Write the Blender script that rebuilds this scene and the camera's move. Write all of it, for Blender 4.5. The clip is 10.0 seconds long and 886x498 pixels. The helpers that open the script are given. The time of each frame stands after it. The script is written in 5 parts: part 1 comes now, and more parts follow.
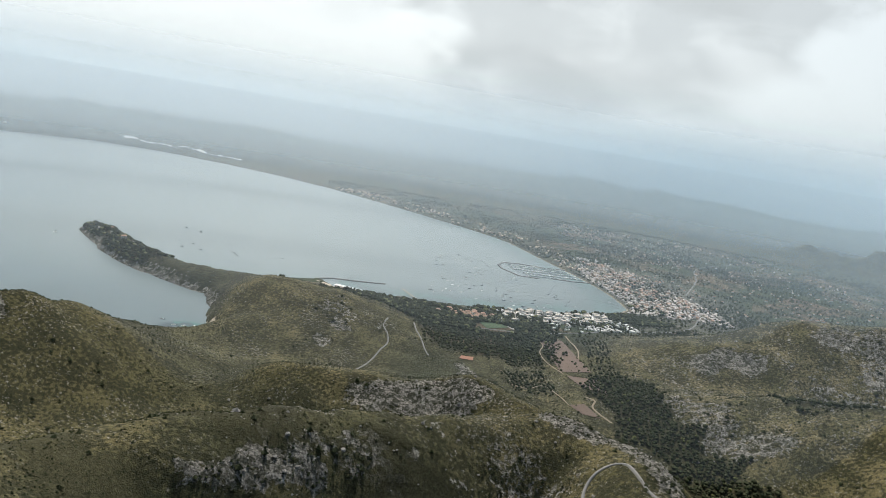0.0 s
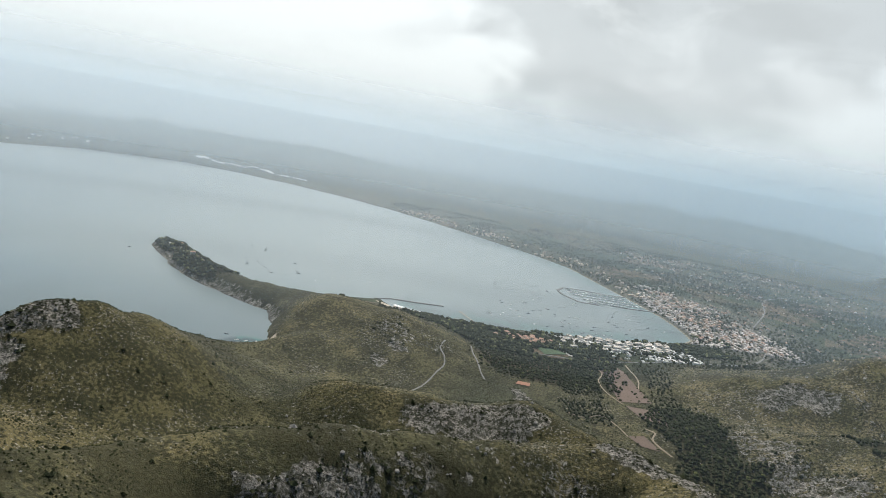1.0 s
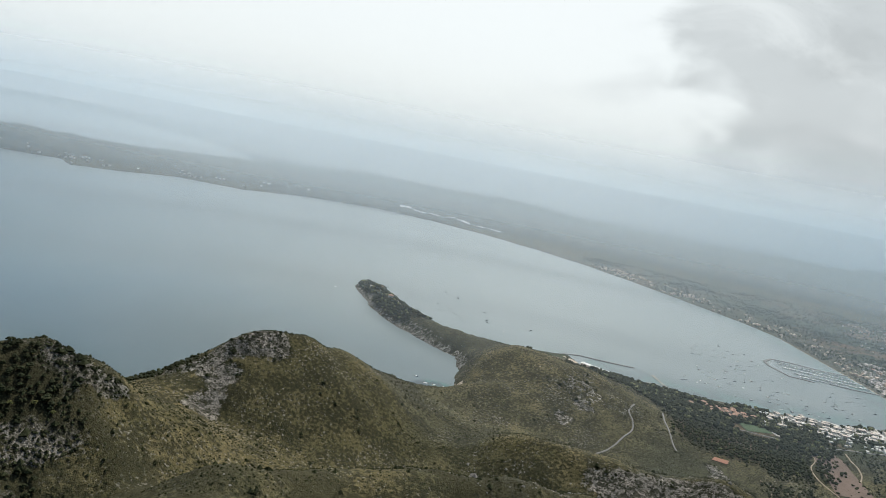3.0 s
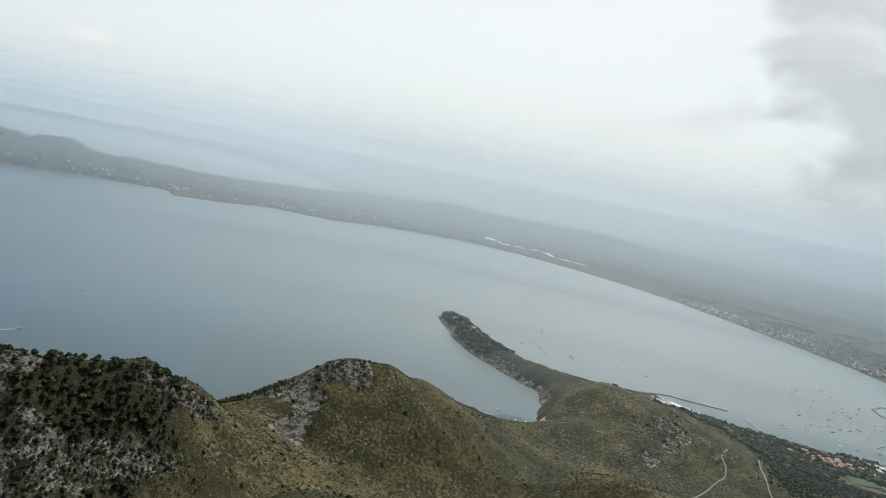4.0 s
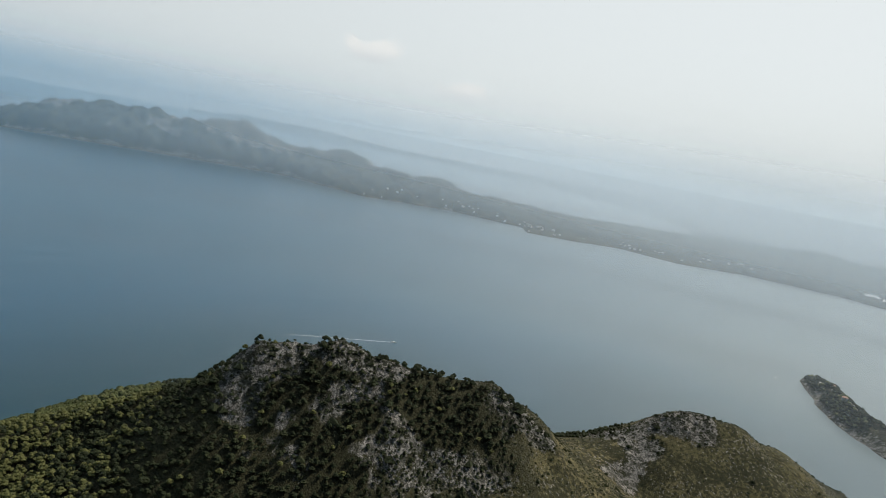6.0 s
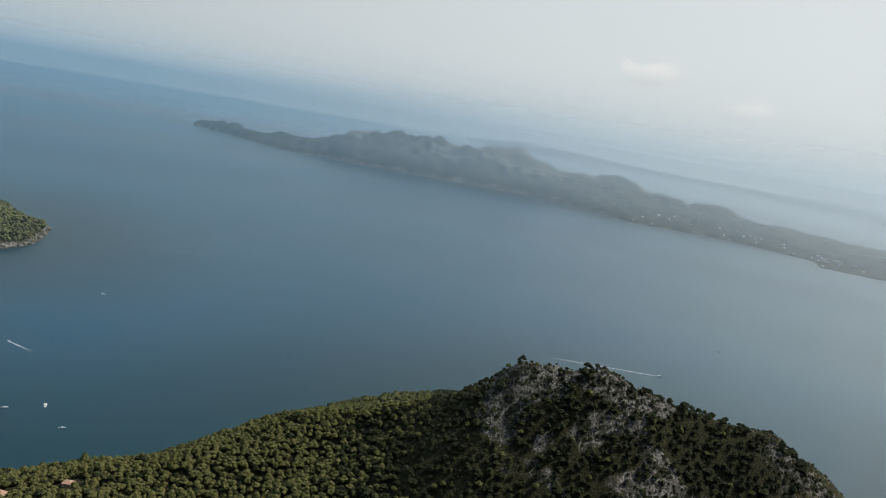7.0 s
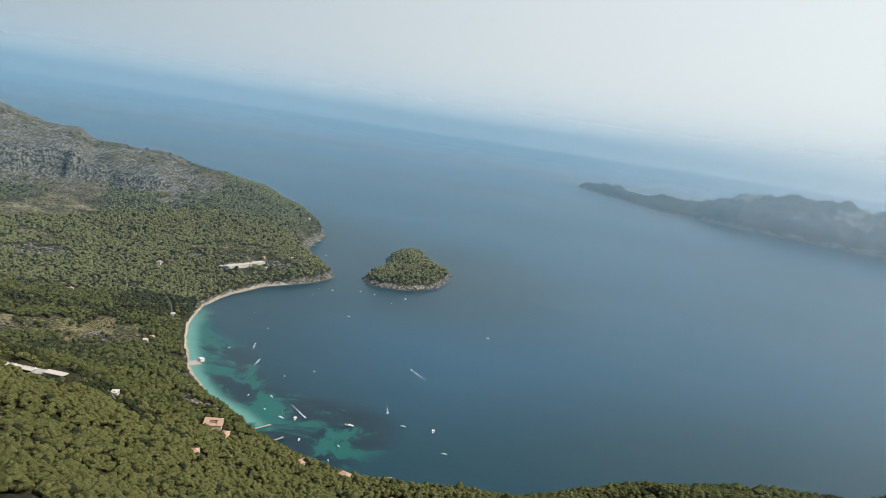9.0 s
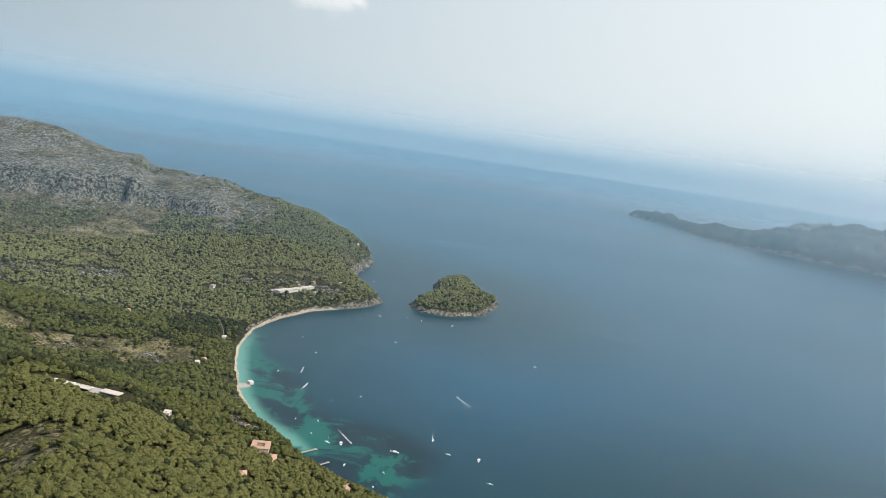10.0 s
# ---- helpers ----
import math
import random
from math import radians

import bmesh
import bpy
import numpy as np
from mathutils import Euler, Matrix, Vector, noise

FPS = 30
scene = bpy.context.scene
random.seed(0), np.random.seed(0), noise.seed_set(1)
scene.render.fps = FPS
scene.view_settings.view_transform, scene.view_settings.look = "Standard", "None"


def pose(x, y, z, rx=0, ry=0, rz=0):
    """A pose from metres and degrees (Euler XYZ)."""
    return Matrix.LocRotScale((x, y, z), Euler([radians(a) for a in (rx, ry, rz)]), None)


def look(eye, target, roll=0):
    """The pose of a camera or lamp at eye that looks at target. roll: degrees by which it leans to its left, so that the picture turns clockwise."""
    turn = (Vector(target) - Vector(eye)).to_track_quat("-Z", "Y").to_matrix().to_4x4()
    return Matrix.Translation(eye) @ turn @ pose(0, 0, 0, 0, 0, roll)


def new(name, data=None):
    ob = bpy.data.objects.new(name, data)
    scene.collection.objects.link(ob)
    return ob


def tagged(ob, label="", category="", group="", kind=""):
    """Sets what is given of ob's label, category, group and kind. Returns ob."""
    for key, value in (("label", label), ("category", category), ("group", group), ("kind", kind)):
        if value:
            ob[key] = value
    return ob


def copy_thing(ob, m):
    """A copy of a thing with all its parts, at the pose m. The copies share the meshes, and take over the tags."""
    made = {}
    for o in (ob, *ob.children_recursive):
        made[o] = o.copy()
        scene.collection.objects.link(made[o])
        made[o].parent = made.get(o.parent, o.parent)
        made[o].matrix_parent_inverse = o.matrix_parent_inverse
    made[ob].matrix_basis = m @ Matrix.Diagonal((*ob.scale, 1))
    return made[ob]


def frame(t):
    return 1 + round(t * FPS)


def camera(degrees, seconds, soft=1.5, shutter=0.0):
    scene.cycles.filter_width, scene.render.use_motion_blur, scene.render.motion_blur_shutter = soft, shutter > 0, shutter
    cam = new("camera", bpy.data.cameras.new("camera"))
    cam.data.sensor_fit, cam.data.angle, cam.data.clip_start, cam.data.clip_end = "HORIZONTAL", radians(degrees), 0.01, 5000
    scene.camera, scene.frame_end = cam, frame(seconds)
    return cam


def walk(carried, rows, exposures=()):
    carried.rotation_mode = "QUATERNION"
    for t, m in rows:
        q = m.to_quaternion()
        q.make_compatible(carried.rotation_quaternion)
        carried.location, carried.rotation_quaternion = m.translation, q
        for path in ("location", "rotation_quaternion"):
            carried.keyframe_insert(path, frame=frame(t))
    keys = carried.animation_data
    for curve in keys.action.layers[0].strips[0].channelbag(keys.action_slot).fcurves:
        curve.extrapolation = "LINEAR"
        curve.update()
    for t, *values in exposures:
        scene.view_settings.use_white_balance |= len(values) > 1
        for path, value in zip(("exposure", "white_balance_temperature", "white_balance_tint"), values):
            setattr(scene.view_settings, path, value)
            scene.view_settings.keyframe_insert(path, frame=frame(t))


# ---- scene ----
# One unit of the plan stands for five metres of the landscape, so that the whole bay fits the lens's reach.
H = 105.0
cam = camera(64.44, 10.0, soft=0.7)
PATH = [
    (0.0, pose(0, 0, H, 79.94, -9.49, 1.68)),
    (0.5, pose(0, 0, H, 80.44, -9.84, 4.24)),
    (1.0, pose(0, 0, H, 80.95, -10.11, 6.74)),
    (1.5, pose(0, 0, H, 81.29, -10.42, 10.57)),
    (2.0, pose(0, 0, H, 81.60, -10.62, 14.65)),
    (2.5, pose(0, 0, H, 82.00, -10.78, 18.24)),
    (3.0, pose(0, 0, H, 82.31, -10.89, 22.76)),
    (3.2, pose(0, 0, H, 82.52, -10.95, 24.33)),
    (4.5, pose(0, 0, H, 84.12, -10.89, 32.40)),
    (5.0, pose(0, 0, H, 84.02, -10.88, 36.84)),
    (5.5, pose(0, 0, H, 82.36, -11.03, 49.13)),
    (5.7, pose(0, 0, H, 81.97, -11.04, 52.65)),
    (6.8, pose(0, 0, H, 79.83, -9.93, 75.59)),
    (7.0, pose(0, 0, H, 79.49, -9.78, 80.04)),
    (7.5, pose(0, 0, H, 79.07, -9.29, 89.79)),
    (8.0, pose(0, 0, H, 78.93, -8.95, 98.41)),
    (8.5, pose(0, 0, H, 79.08, -8.84, 105.77)),
    (9.0, pose(0, 0, H, 79.54, -8.49, 110.57)),
    (9.5, pose(0, 0, H, 80.23, -8.32, 113.70)),
    (10.0, pose(0, 0, H, 81.14, -8.42, 114.52)),
]
walk(cam, PATH, exposures=[(0.0, 0.36), (1.5, 0.29), (2.5, 0.22), (4.5, 0.10), (5.5, 0.02), (7.0, -0.12), (7.5, -0.14), (8.5, 0.08), (9.2, 0.28), (10.0, 0.36)])

# ---- light ----
SUN_AZ, SUN_EL = -8.0, 50.0


def heading(az, el=0.0):
    """Unit vector: az in degrees clockwise from +Y, el above the level."""
    a, e = radians(az), radians(el)
    return Vector((math.sin(a) * math.cos(e), math.cos(a) * math.cos(e), math.sin(e)))


sun = new("sun", bpy.data.lights.new("sun", "SUN"))
sun.data.energy, sun.data.angle, sun.data.color = 4.0, radians(0.6), (1.0, 0.95, 0.87)
sun.matrix_world = look(heading(SUN_AZ, SUN_EL) * 400, (0, 0, 0))


class Nodes:
    """Short hand for wiring a node tree."""

    def __init__(self, tree):
        self.tree = tree
        tree.nodes.clear()

    def add(self, kind, *links, **settings):
        node = self.tree.nodes.new(kind)
        for key, value in settings.items():
            if key == "op":
                node.operation = value
            elif key == "blend":
                node.blend_type = value
            elif key == "data":
                node.data_type = value
            elif key == "attribute":
                node.attribute_name = value
            elif key == "values":
                for slot, v in value.items():
                    node.inputs[slot].default_value = v
        for slot, source in links:
            self.tree.links.new(source, node.inputs[slot])
        return node

    def math(self, op, a, b=None, c=None, clamp=False):
        node = self.tree.nodes.new("ShaderNodeMath")
        node.operation, node.use_clamp = op, clamp
        for i, v in enumerate((a, b, c)):
            if v is None:
                continue
            if isinstance(v, (int, float)):
                node.inputs[i].default_value = v
            else:
                self.tree.links.new(v, node.inputs[i])
        return node.outputs[0]

    def mix(self, fac, a, b, blend="MIX"):
        node = self.tree.nodes.new("ShaderNodeMix")
        node.data_type, node.blend_type = "RGBA", blend
        for i, v in ((0, fac), (6, a), (7, b)):
            if isinstance(v, (int, float)):
                node.inputs[i].default_value = v
            elif isinstance(v, tuple):
                node.inputs[i].default_value = (*v, 1.0) if len(v) == 3 else v
            else:
                self.tree.links.new(v, node.inputs[i])
        return node.outputs[2]

    def noise(self, vector, scale, detail=4.0, rough=0.55, distortion=0.0):
        node = self.tree.nodes.new("ShaderNodeTexNoise")
        for key, v in (("Scale", scale), ("Detail", detail), ("Roughness", rough), ("Distortion", distortion)):
            node.inputs[key].default_value = v
        if vector is not None:
            self.tree.links.new(vector, node.inputs["Vector"])
        return node.outputs[0]

    def ramp(self, value, low, high, smooth=True):
        node = self.tree.nodes.new("ShaderNodeMapRange")
        node.interpolation_type = "SMOOTHSTEP" if smooth else "LINEAR"
        node.inputs[1].default_value, node.inputs[2].default_value = low, high
        self.tree.links.new(value, node.inputs[0])
        return node.outputs[0]


world = bpy.data.worlds.new("sky")
scene.world = world
world.use_nodes = True
n = Nodes(world.node_tree)
direction = n.add("ShaderNodeTexCoord").outputs["Generated"]
sky = n.add("ShaderNodeTexSky")
sky.sky_type, sky.sun_disc = "NISHITA", False
sky.sun_elevation, sky.sun_rotation = radians(SUN_EL), radians(SUN_AZ)
sky.air_density, sky.dust_density, sky.altitude = 1.0, 4.0, 500.0


def toward(vec):
    node = n.add("ShaderNodeVectorMath", (0, direction), op="DOT_PRODUCT")
    node.inputs[1].default_value = vec
    return node.outputs["Value"]


up = n.add("ShaderNodeSeparateXYZ", (0, direction)).outputs[2]
lifted = n.add("ShaderNodeVectorMath", (0, direction), op="MAXIMUM")
lifted.inputs[1].default_value = (-2.0, -2.0, 0.03)
world.node_tree.links.new(lifted.outputs[0], sky.inputs["Vector"])
# a thin veil of high cloud, brighter about the sun, over the clear sky
glow = n.math("POWER", n.ramp(toward(heading(-32, 24)), -0.55, 1.0, False), 0.8)
veil = n.mix(glow, (0.21, 0.29, 0.36), (0.84, 0.89, 0.89))
clear = n.mix(1.0, sky.outputs[0], (0.09, 0.09, 0.09), "MULTIPLY")
base = n.mix(0.88, clear, veil)
# overhead the veil thins to blue, but for the part about the sun
thin = n.math("MULTIPLY", n.ramp(up, 0.36, 0.72), n.math("SUBTRACT", 1.0, n.ramp(toward(heading(-20, 46)), 0.55, 0.92)))
base = n.mix(n.math("MULTIPLY", thin, 0.85), base, (0.075, 0.17, 0.32))
# bright patch added above the view, to brighten the sea's reflection
added_glow = n.math("MULTIPLY", n.ramp(toward(heading(-22, 50)), 0.80, 0.99), n.ramp(up, 0.40, 0.62))
base = n.mix(added_glow, base, (1.9, 1.85, 1.75))
# layered cloud sheets, drawn out level
stretch = n.add("ShaderNodeMapping", (0, direction))
stretch.inputs["Scale"].default_value = (1.0, 1.0, 1.9)
puffs = n.noise(stretch.outputs[0], 5.0, 6.0, 0.5, 0.3)
sheets = n.ramp(puffs, 0.50, 0.66)
wisps = n.ramp(n.noise(stretch.outputs[0], 6.5, 8.0, 0.6, 0.5), 0.45, 0.75)
# the grey bank of cloud over the land to the west
bank = n.ramp(toward(heading(10, 20)), 0.92, 0.98)
edge = n.math("ADD", bank, n.math("MULTIPLY", n.math("SUBTRACT", puffs, 0.5), 1.9))
bank = n.ramp(edge, 0.35, 0.75)
dark = n.mix(wisps, (0.40, 0.435, 0.45), (0.62, 0.66, 0.67))
west = n.ramp(toward(heading(30, 10)), 0.55, 0.95)
base = n.mix(n.math("MULTIPLY", n.math("MULTIPLY", sheets, 0.75), west), base, (0.56, 0.60, 0.61))
base = n.mix(n.math("MULTIPLY", bank, 0.6), base, dark)
# small fair-weather clouds over the eastern bay
ragged = n.noise(direction, 21.0, 7.0, 0.62, 0.4)
for az, el, size in ((-64.7, 6.0, 4.4), (-57, 4.2, 3.4), (-125, 9.6, 6.0)):
    away = n.add("ShaderNodeVectorMath", (0, direction), op="SUBTRACT")
    away.inputs[1].default_value = heading(az, el)
    flat = n.add("ShaderNodeVectorMath", (0, away.outputs[0]), op="MULTIPLY")
    flat.inputs[1].default_value = (1.0, 1.0, 2.3)
    near = n.ramp(n.add("ShaderNodeVectorMath", (0, flat.outputs[0]), op="LENGTH").outputs["Value"], radians(size), 0.0)
    lump_shape = n.math("ADD", near, n.math("MULTIPLY", n.math("SUBTRACT", ragged, 0.5), 2.6))
    cover = n.math("MULTIPLY", n.ramp(lump_shape, 0.25, 0.85), n.ramp(near, 0.0, 0.3))
    under = n.ramp(n.add("ShaderNodeSeparateXYZ", (0, away.outputs[0])).outputs[2], radians(size) * 0.12, -radians(size) * 0.3)
    base = n.mix(n.math("MULTIPLY", cover, 0.62), base, n.mix(under, (0.92, 0.91, 0.88), (0.58, 0.62, 0.65)))
low = n.ramp(up, 0.12, -0.02)
base = n.mix(n.math("MULTIPLY", low, 0.35), base, n.mix(glow, (0.12, 0.24, 0.36), (0.74, 0.81, 0.84)))
back = n.add("ShaderNodeBackground", ("Color", base), values={"Strength": 1.0})
out = n.add("ShaderNodeOutputWorld", ("Surface", back.outputs[0]))


# ---- materials ----
def material(name):
    m = bpy.data.materials.new(name)
    m.use_nodes = True
    return m, Nodes(m.node_tree)


def finish(nodes, colour, rough=0.85, bump=None, strength=0.3, distance=0.1, metal=0.0, spec=0.3):
    s = nodes.add("ShaderNodeBsdfPrincipled", values={"Roughness": rough if isinstance(rough, (int, float)) else 0.8, "Metallic": metal, "Specular IOR Level": spec})
    if not isinstance(rough, (int, float)):
        nodes.tree.links.new(rough, s.inputs["Roughness"])
    if isinstance(colour, tuple):
        s.inputs["Base Color"].default_value = (*colour, 1.0)
    else:
        nodes.tree.links.new(colour, s.inputs["Base Color"])
    if bump is not None:
        b = nodes.add("ShaderNodeBump", ("Height", bump), values={"Strength": strength, "Distance": distance})
        nodes.tree.links.new(b.outputs[0], s.inputs["Normal"])
    nodes.add("ShaderNodeOutputMaterial", ("Surface", s.outputs[0]))
    return s


def ground_material():
    m, k = material("hillside")
    p = k.add("ShaderNodeNewGeometry").outputs["Position"]
    one = k.add("ShaderNodeSeparateColor", (0, k.add("ShaderNodeAttribute", attribute="cover").outputs["Color"]))
    use = k.add("ShaderNodeAttribute", attribute="use")
    two, meadow = k.add("ShaderNodeSeparateColor", (0, use.outputs["Color"])), use.outputs["Alpha"]
    forest, rock, sand = one.outputs[0], one.outputs[1], one.outputs[2]
    field, town, lush = two.outputs[0], two.outputs[1], two.outputs[2]
    broad, mid = k.noise(p, 0.012, 5.0), k.noise(p, 0.11, 6.0, 0.6)
    fine, grit = k.noise(p, 0.85, 5.0, 0.65), k.noise(p, 3.2, 3.0, 0.6)
    # dry grass and scrub
    grass = k.mix(k.ramp(mid, 0.35, 0.68), (0.088, 0.078, 0.033), (0.180, 0.150, 0.074))
    grass = k.mix(k.ramp(broad, 0.4, 0.65), grass, k.mix(fine, (0.055, 0.052, 0.022), (0.126, 0.108, 0.048)))
    grass = k.mix(k.math("MULTIPLY", lush, 0.75), grass, k.mix(mid, (0.022, 0.031, 0.019), (0.042, 0.048, 0.028)))
    straw = k.mix(k.ramp(mid, 0.4, 0.6), (0.155, 0.142, 0.066), (0.260, 0.215, 0.130))
    grass = k.mix(meadow, grass, straw)
    bush = k.ramp(k.math("ADD", k.noise(p, 0.95, 4.0, 0.7), k.math("MULTIPLY", k.noise(p, 0.07, 4.0, 0.6), 0.5)), 0.72, 0.765)
    scrub = k.mix(k.math("MULTIPLY", bush, 0.85), grass, (0.020, 0.022, 0.011))
    # weathered limestone, grey with ochre stains and dark clefts
    crack = k.noise(p, 1.5, 8.0, 0.75, 0.6)
    stone = k.mix(k.ramp(mid, 0.35, 0.7), (0.235, 0.225, 0.21), (0.38, 0.35, 0.31))
    stone = k.mix(k.ramp(crack, 0.54, 0.42), stone, (0.09, 0.085, 0.075))
    patch = k.math("ADD", rock, k.math("MULTIPLY", k.math("SUBTRACT", k.noise(p, 0.42, 7.0, 0.7, 0.4), 0.5), 2.2))
    fleck = k.ramp(k.math("ADD", k.noise(p, 1.3, 3.0, 0.6), k.math("MULTIPLY", k.noise(p, 0.05, 3.0, 0.5), 0.35)), 0.80, 0.83)
    scrub = k.mix(k.math("MULTIPLY", fleck, k.math("SUBTRACT", 0.7, k.math("MULTIPLY", lush, 0.55))), scrub, (0.27, 0.25, 0.22))
    colour = k.mix(k.ramp(patch, 0.55, 0.65), scrub, stone)
    shrub_spots = k.ramp(k.noise(p, 0.5, 4.0, 0.7, 0.3), 0.47, 0.54)
    colour = k.mix(k.math("MULTIPLY", k.math("MULTIPLY", shrub_spots, rock), 0.9), colour, (0.022, 0.026, 0.012))
    # floor of the pine wood: fallen needles, also darkened for shade between the crowns
    shaded_litter = k.mix(fine, (0.022, 0.025, 0.011), (0.055, 0.050, 0.026))
    colour = k.mix(k.ramp(forest, 0.25, 0.7), colour, shaded_litter)
    # ploughed and fallow plots on the plain
    plots = k.add("ShaderNodeTexVoronoi", (0, p), values={"Scale": 0.028, "Randomness": 0.9})
    tone = k.add("ShaderNodeSeparateColor", (0, plots.outputs["Color"]))
    farm = k.mix(tone.outputs[0], (0.11, 0.075, 0.05), (0.075, 0.072, 0.04))
    farm = k.mix(k.ramp(tone.outputs[1], 0.45, 0.6), farm, (0.035, 0.045, 0.02))
    trees = k.ramp(k.noise(p, 0.045, 7.0, 0.72), 0.47, 0.56)
    farm = k.mix(k.math("MULTIPLY", trees, 0.9), farm, (0.022, 0.03, 0.014))
    colour = k.mix(field, colour, farm)
    colour = k.mix(k.math("MULTIPLY", town, 0.8), colour, k.mix(k.ramp(fine, 0.4, 0.65), (0.030, 0.036, 0.022), (0.17, 0.155, 0.13)))
    colour = k.mix(k.ramp(sand, 0.3, 0.7), colour, k.mix(grit, (0.38, 0.32, 0.245), (0.47, 0.405, 0.32)))
    speck = k.ramp(k.noise(p, 1.9, 5.0, 0.75, 0.3), 0.36, 0.64)
    colour = k.mix(0.8, colour, k.mix(speck, (0.42, 0.43, 0.40), (1.45, 1.42, 1.38)), "MULTIPLY")
    relief = k.math("ADD", k.math("MULTIPLY", fine, 0.6), k.math("ADD", k.math("MULTIPLY", k.math("MULTIPLY", crack, rock), 2.2), k.math("MULTIPLY", grit, 0.6)))
    finish(k, colour, 0.93, relief, 0.9, 0.9, spec=0.12)
    return m


def sea_material():
    m, k = material("sea_water")
    p = k.add("ShaderNodeNewGeometry").outputs["Position"]
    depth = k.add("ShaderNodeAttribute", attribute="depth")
    a, painted_glare = k.add("ShaderNodeSeparateColor", (0, depth.outputs["Color"])), depth.outputs["Alpha"]
    shallow, shore, weed_band = a.outputs[0], a.outputs[1], a.outputs[2]
    broad = k.noise(p, 0.006, 4.0)
    offshore = k.add("ShaderNodeSeparateColor", (0, k.add("ShaderNodeAttribute", attribute="offshore").outputs["Color"])).outputs[0]
    deep = k.mix(offshore, k.mix(broad, (0.002, 0.026, 0.038), (0.002, 0.033, 0.047)), k.mix(broad, (0.003, 0.048, 0.090), (0.004, 0.056, 0.101)))
    deep = k.mix(k.math("MULTIPLY", painted_glare, 0.95), deep, k.mix(broad, (0.155, 0.183, 0.183), (0.175, 0.202, 0.200)))  # sky and sun glare off the bay, mixed into the water's colour
    patches = k.math("ADD", k.noise(p, 0.06, 6.0, 0.68, 0.7), k.math("MULTIPLY", k.math("SUBTRACT", weed_band, 0.5), 0.16))
    weeds = k.ramp(patches, 0.40, 0.49)
    bed = k.mix(weeds, (0.005, 0.080, 0.066), (0.002, 0.016, 0.024))
    colour = k.mix(k.ramp(shallow, 0.12, 0.62), deep, bed)
    colour = k.mix(k.math("MULTIPLY", k.ramp(shore, 0.05, 1.0), 0.9), colour, (0.10, 0.25, 0.21))
    stretch = k.add("ShaderNodeMapping", (0, p))
    stretch.inputs["Rotation"].default_value = (0, 0, radians(35))
    stretch.inputs["Scale"].default_value = (1.0, 0.28, 1.0)
    ruffle = k.noise(stretch.outputs[0], 0.05, 5.0, 0.6)
    small = k.add("ShaderNodeMapping", (0, p))
    small.inputs["Rotation"].default_value = (0, 0, radians(35))
    small.inputs["Scale"].default_value = (1.0, 0.4, 1.0)
    ripple = k.noise(small.outputs[0], 0.55, 4.0, 0.65)
    s = finish(k, colour, k.math("ADD", 0.25, k.math("MULTIPLY", ruffle, 0.10)), ripple, 0.10, 0.2, spec=0.6)
    s.inputs["Specular Tint"].default_value = (0.58, 0.82, 1.0, 1.0)
    s.inputs["IOR"].default_value = 1.333
    return m


def haze_material():
    """Sea haze: a thin veil of droplets that scatters the light falling on it."""
    m, k = material("haze")
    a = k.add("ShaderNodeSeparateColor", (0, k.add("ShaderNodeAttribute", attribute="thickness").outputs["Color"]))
    # sun's glow is put into the tint: paler towards its heading, bluer away
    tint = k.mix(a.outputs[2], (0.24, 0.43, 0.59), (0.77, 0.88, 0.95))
    # droplets take the light from above, whichever way the bank slopes
    p = k.add("ShaderNodeNewGeometry").outputs["Position"]
    inward = k.add("ShaderNodeVectorMath", (0, p), op="MULTIPLY")
    inward.inputs[1].default_value = (-1.0, -1.0, 0.0)
    inward = k.add("ShaderNodeVectorMath", (0, inward.outputs[0]), op="NORMALIZE")
    inward = k.add("ShaderNodeVectorMath", (0, inward.outputs[0]), op="SCALE", values={"Scale": 0.25})
    above = k.add("ShaderNodeVectorMath", (0, inward.outputs[0]), op="ADD")
    above.inputs[1].default_value = (0.0, 0.0, 1.0)
    above = k.add("ShaderNodeVectorMath", (0, above.outputs[0]), op="NORMALIZE")
    d = k.add("ShaderNodeBsdfDiffuse", ("Color", tint), ("Normal", above.outputs[0]))
    t = k.add("ShaderNodeBsdfTranslucent", ("Color", tint), ("Normal", above.outputs[0]))
    scatter = k.add("ShaderNodeMixShader", (1, d.outputs[0]), (2, t.outputs[0]), values={0: 0.5})
    k.tree.links.new(a.outputs[1], scatter.inputs[0])
    through_it = k.add("ShaderNodeBsdfTransparent")
    s = k.add("ShaderNodeMixShader", (0, a.outputs[0]), (1, through_it.outputs[0]), (2, scatter.outputs[0]))
    k.add("ShaderNodeOutputMaterial", ("Surface", s.outputs[0]))
    return m


def crown_material(name, shade, light):
    m, k = material(name)
    p = k.add("ShaderNodeNewGeometry")
    tint = k.math("MULTIPLY", k.math("ADD", p.outputs["Random Per Island"], k.add("ShaderNodeObjectInfo").outputs["Random"]), 0.5)
    c = k.mix(tint, shade, light)
    grain = k.noise(p.outputs["Position"], 6.5, 4.0, 0.7)
    c = k.mix(k.math("MULTIPLY", k.ramp(grain, 0.60, 0.36), 0.6), c, (0.014, 0.018, 0.007))
    finish(k, c, 0.9, grain, 0.9, 0.35, spec=0.15)
    return m


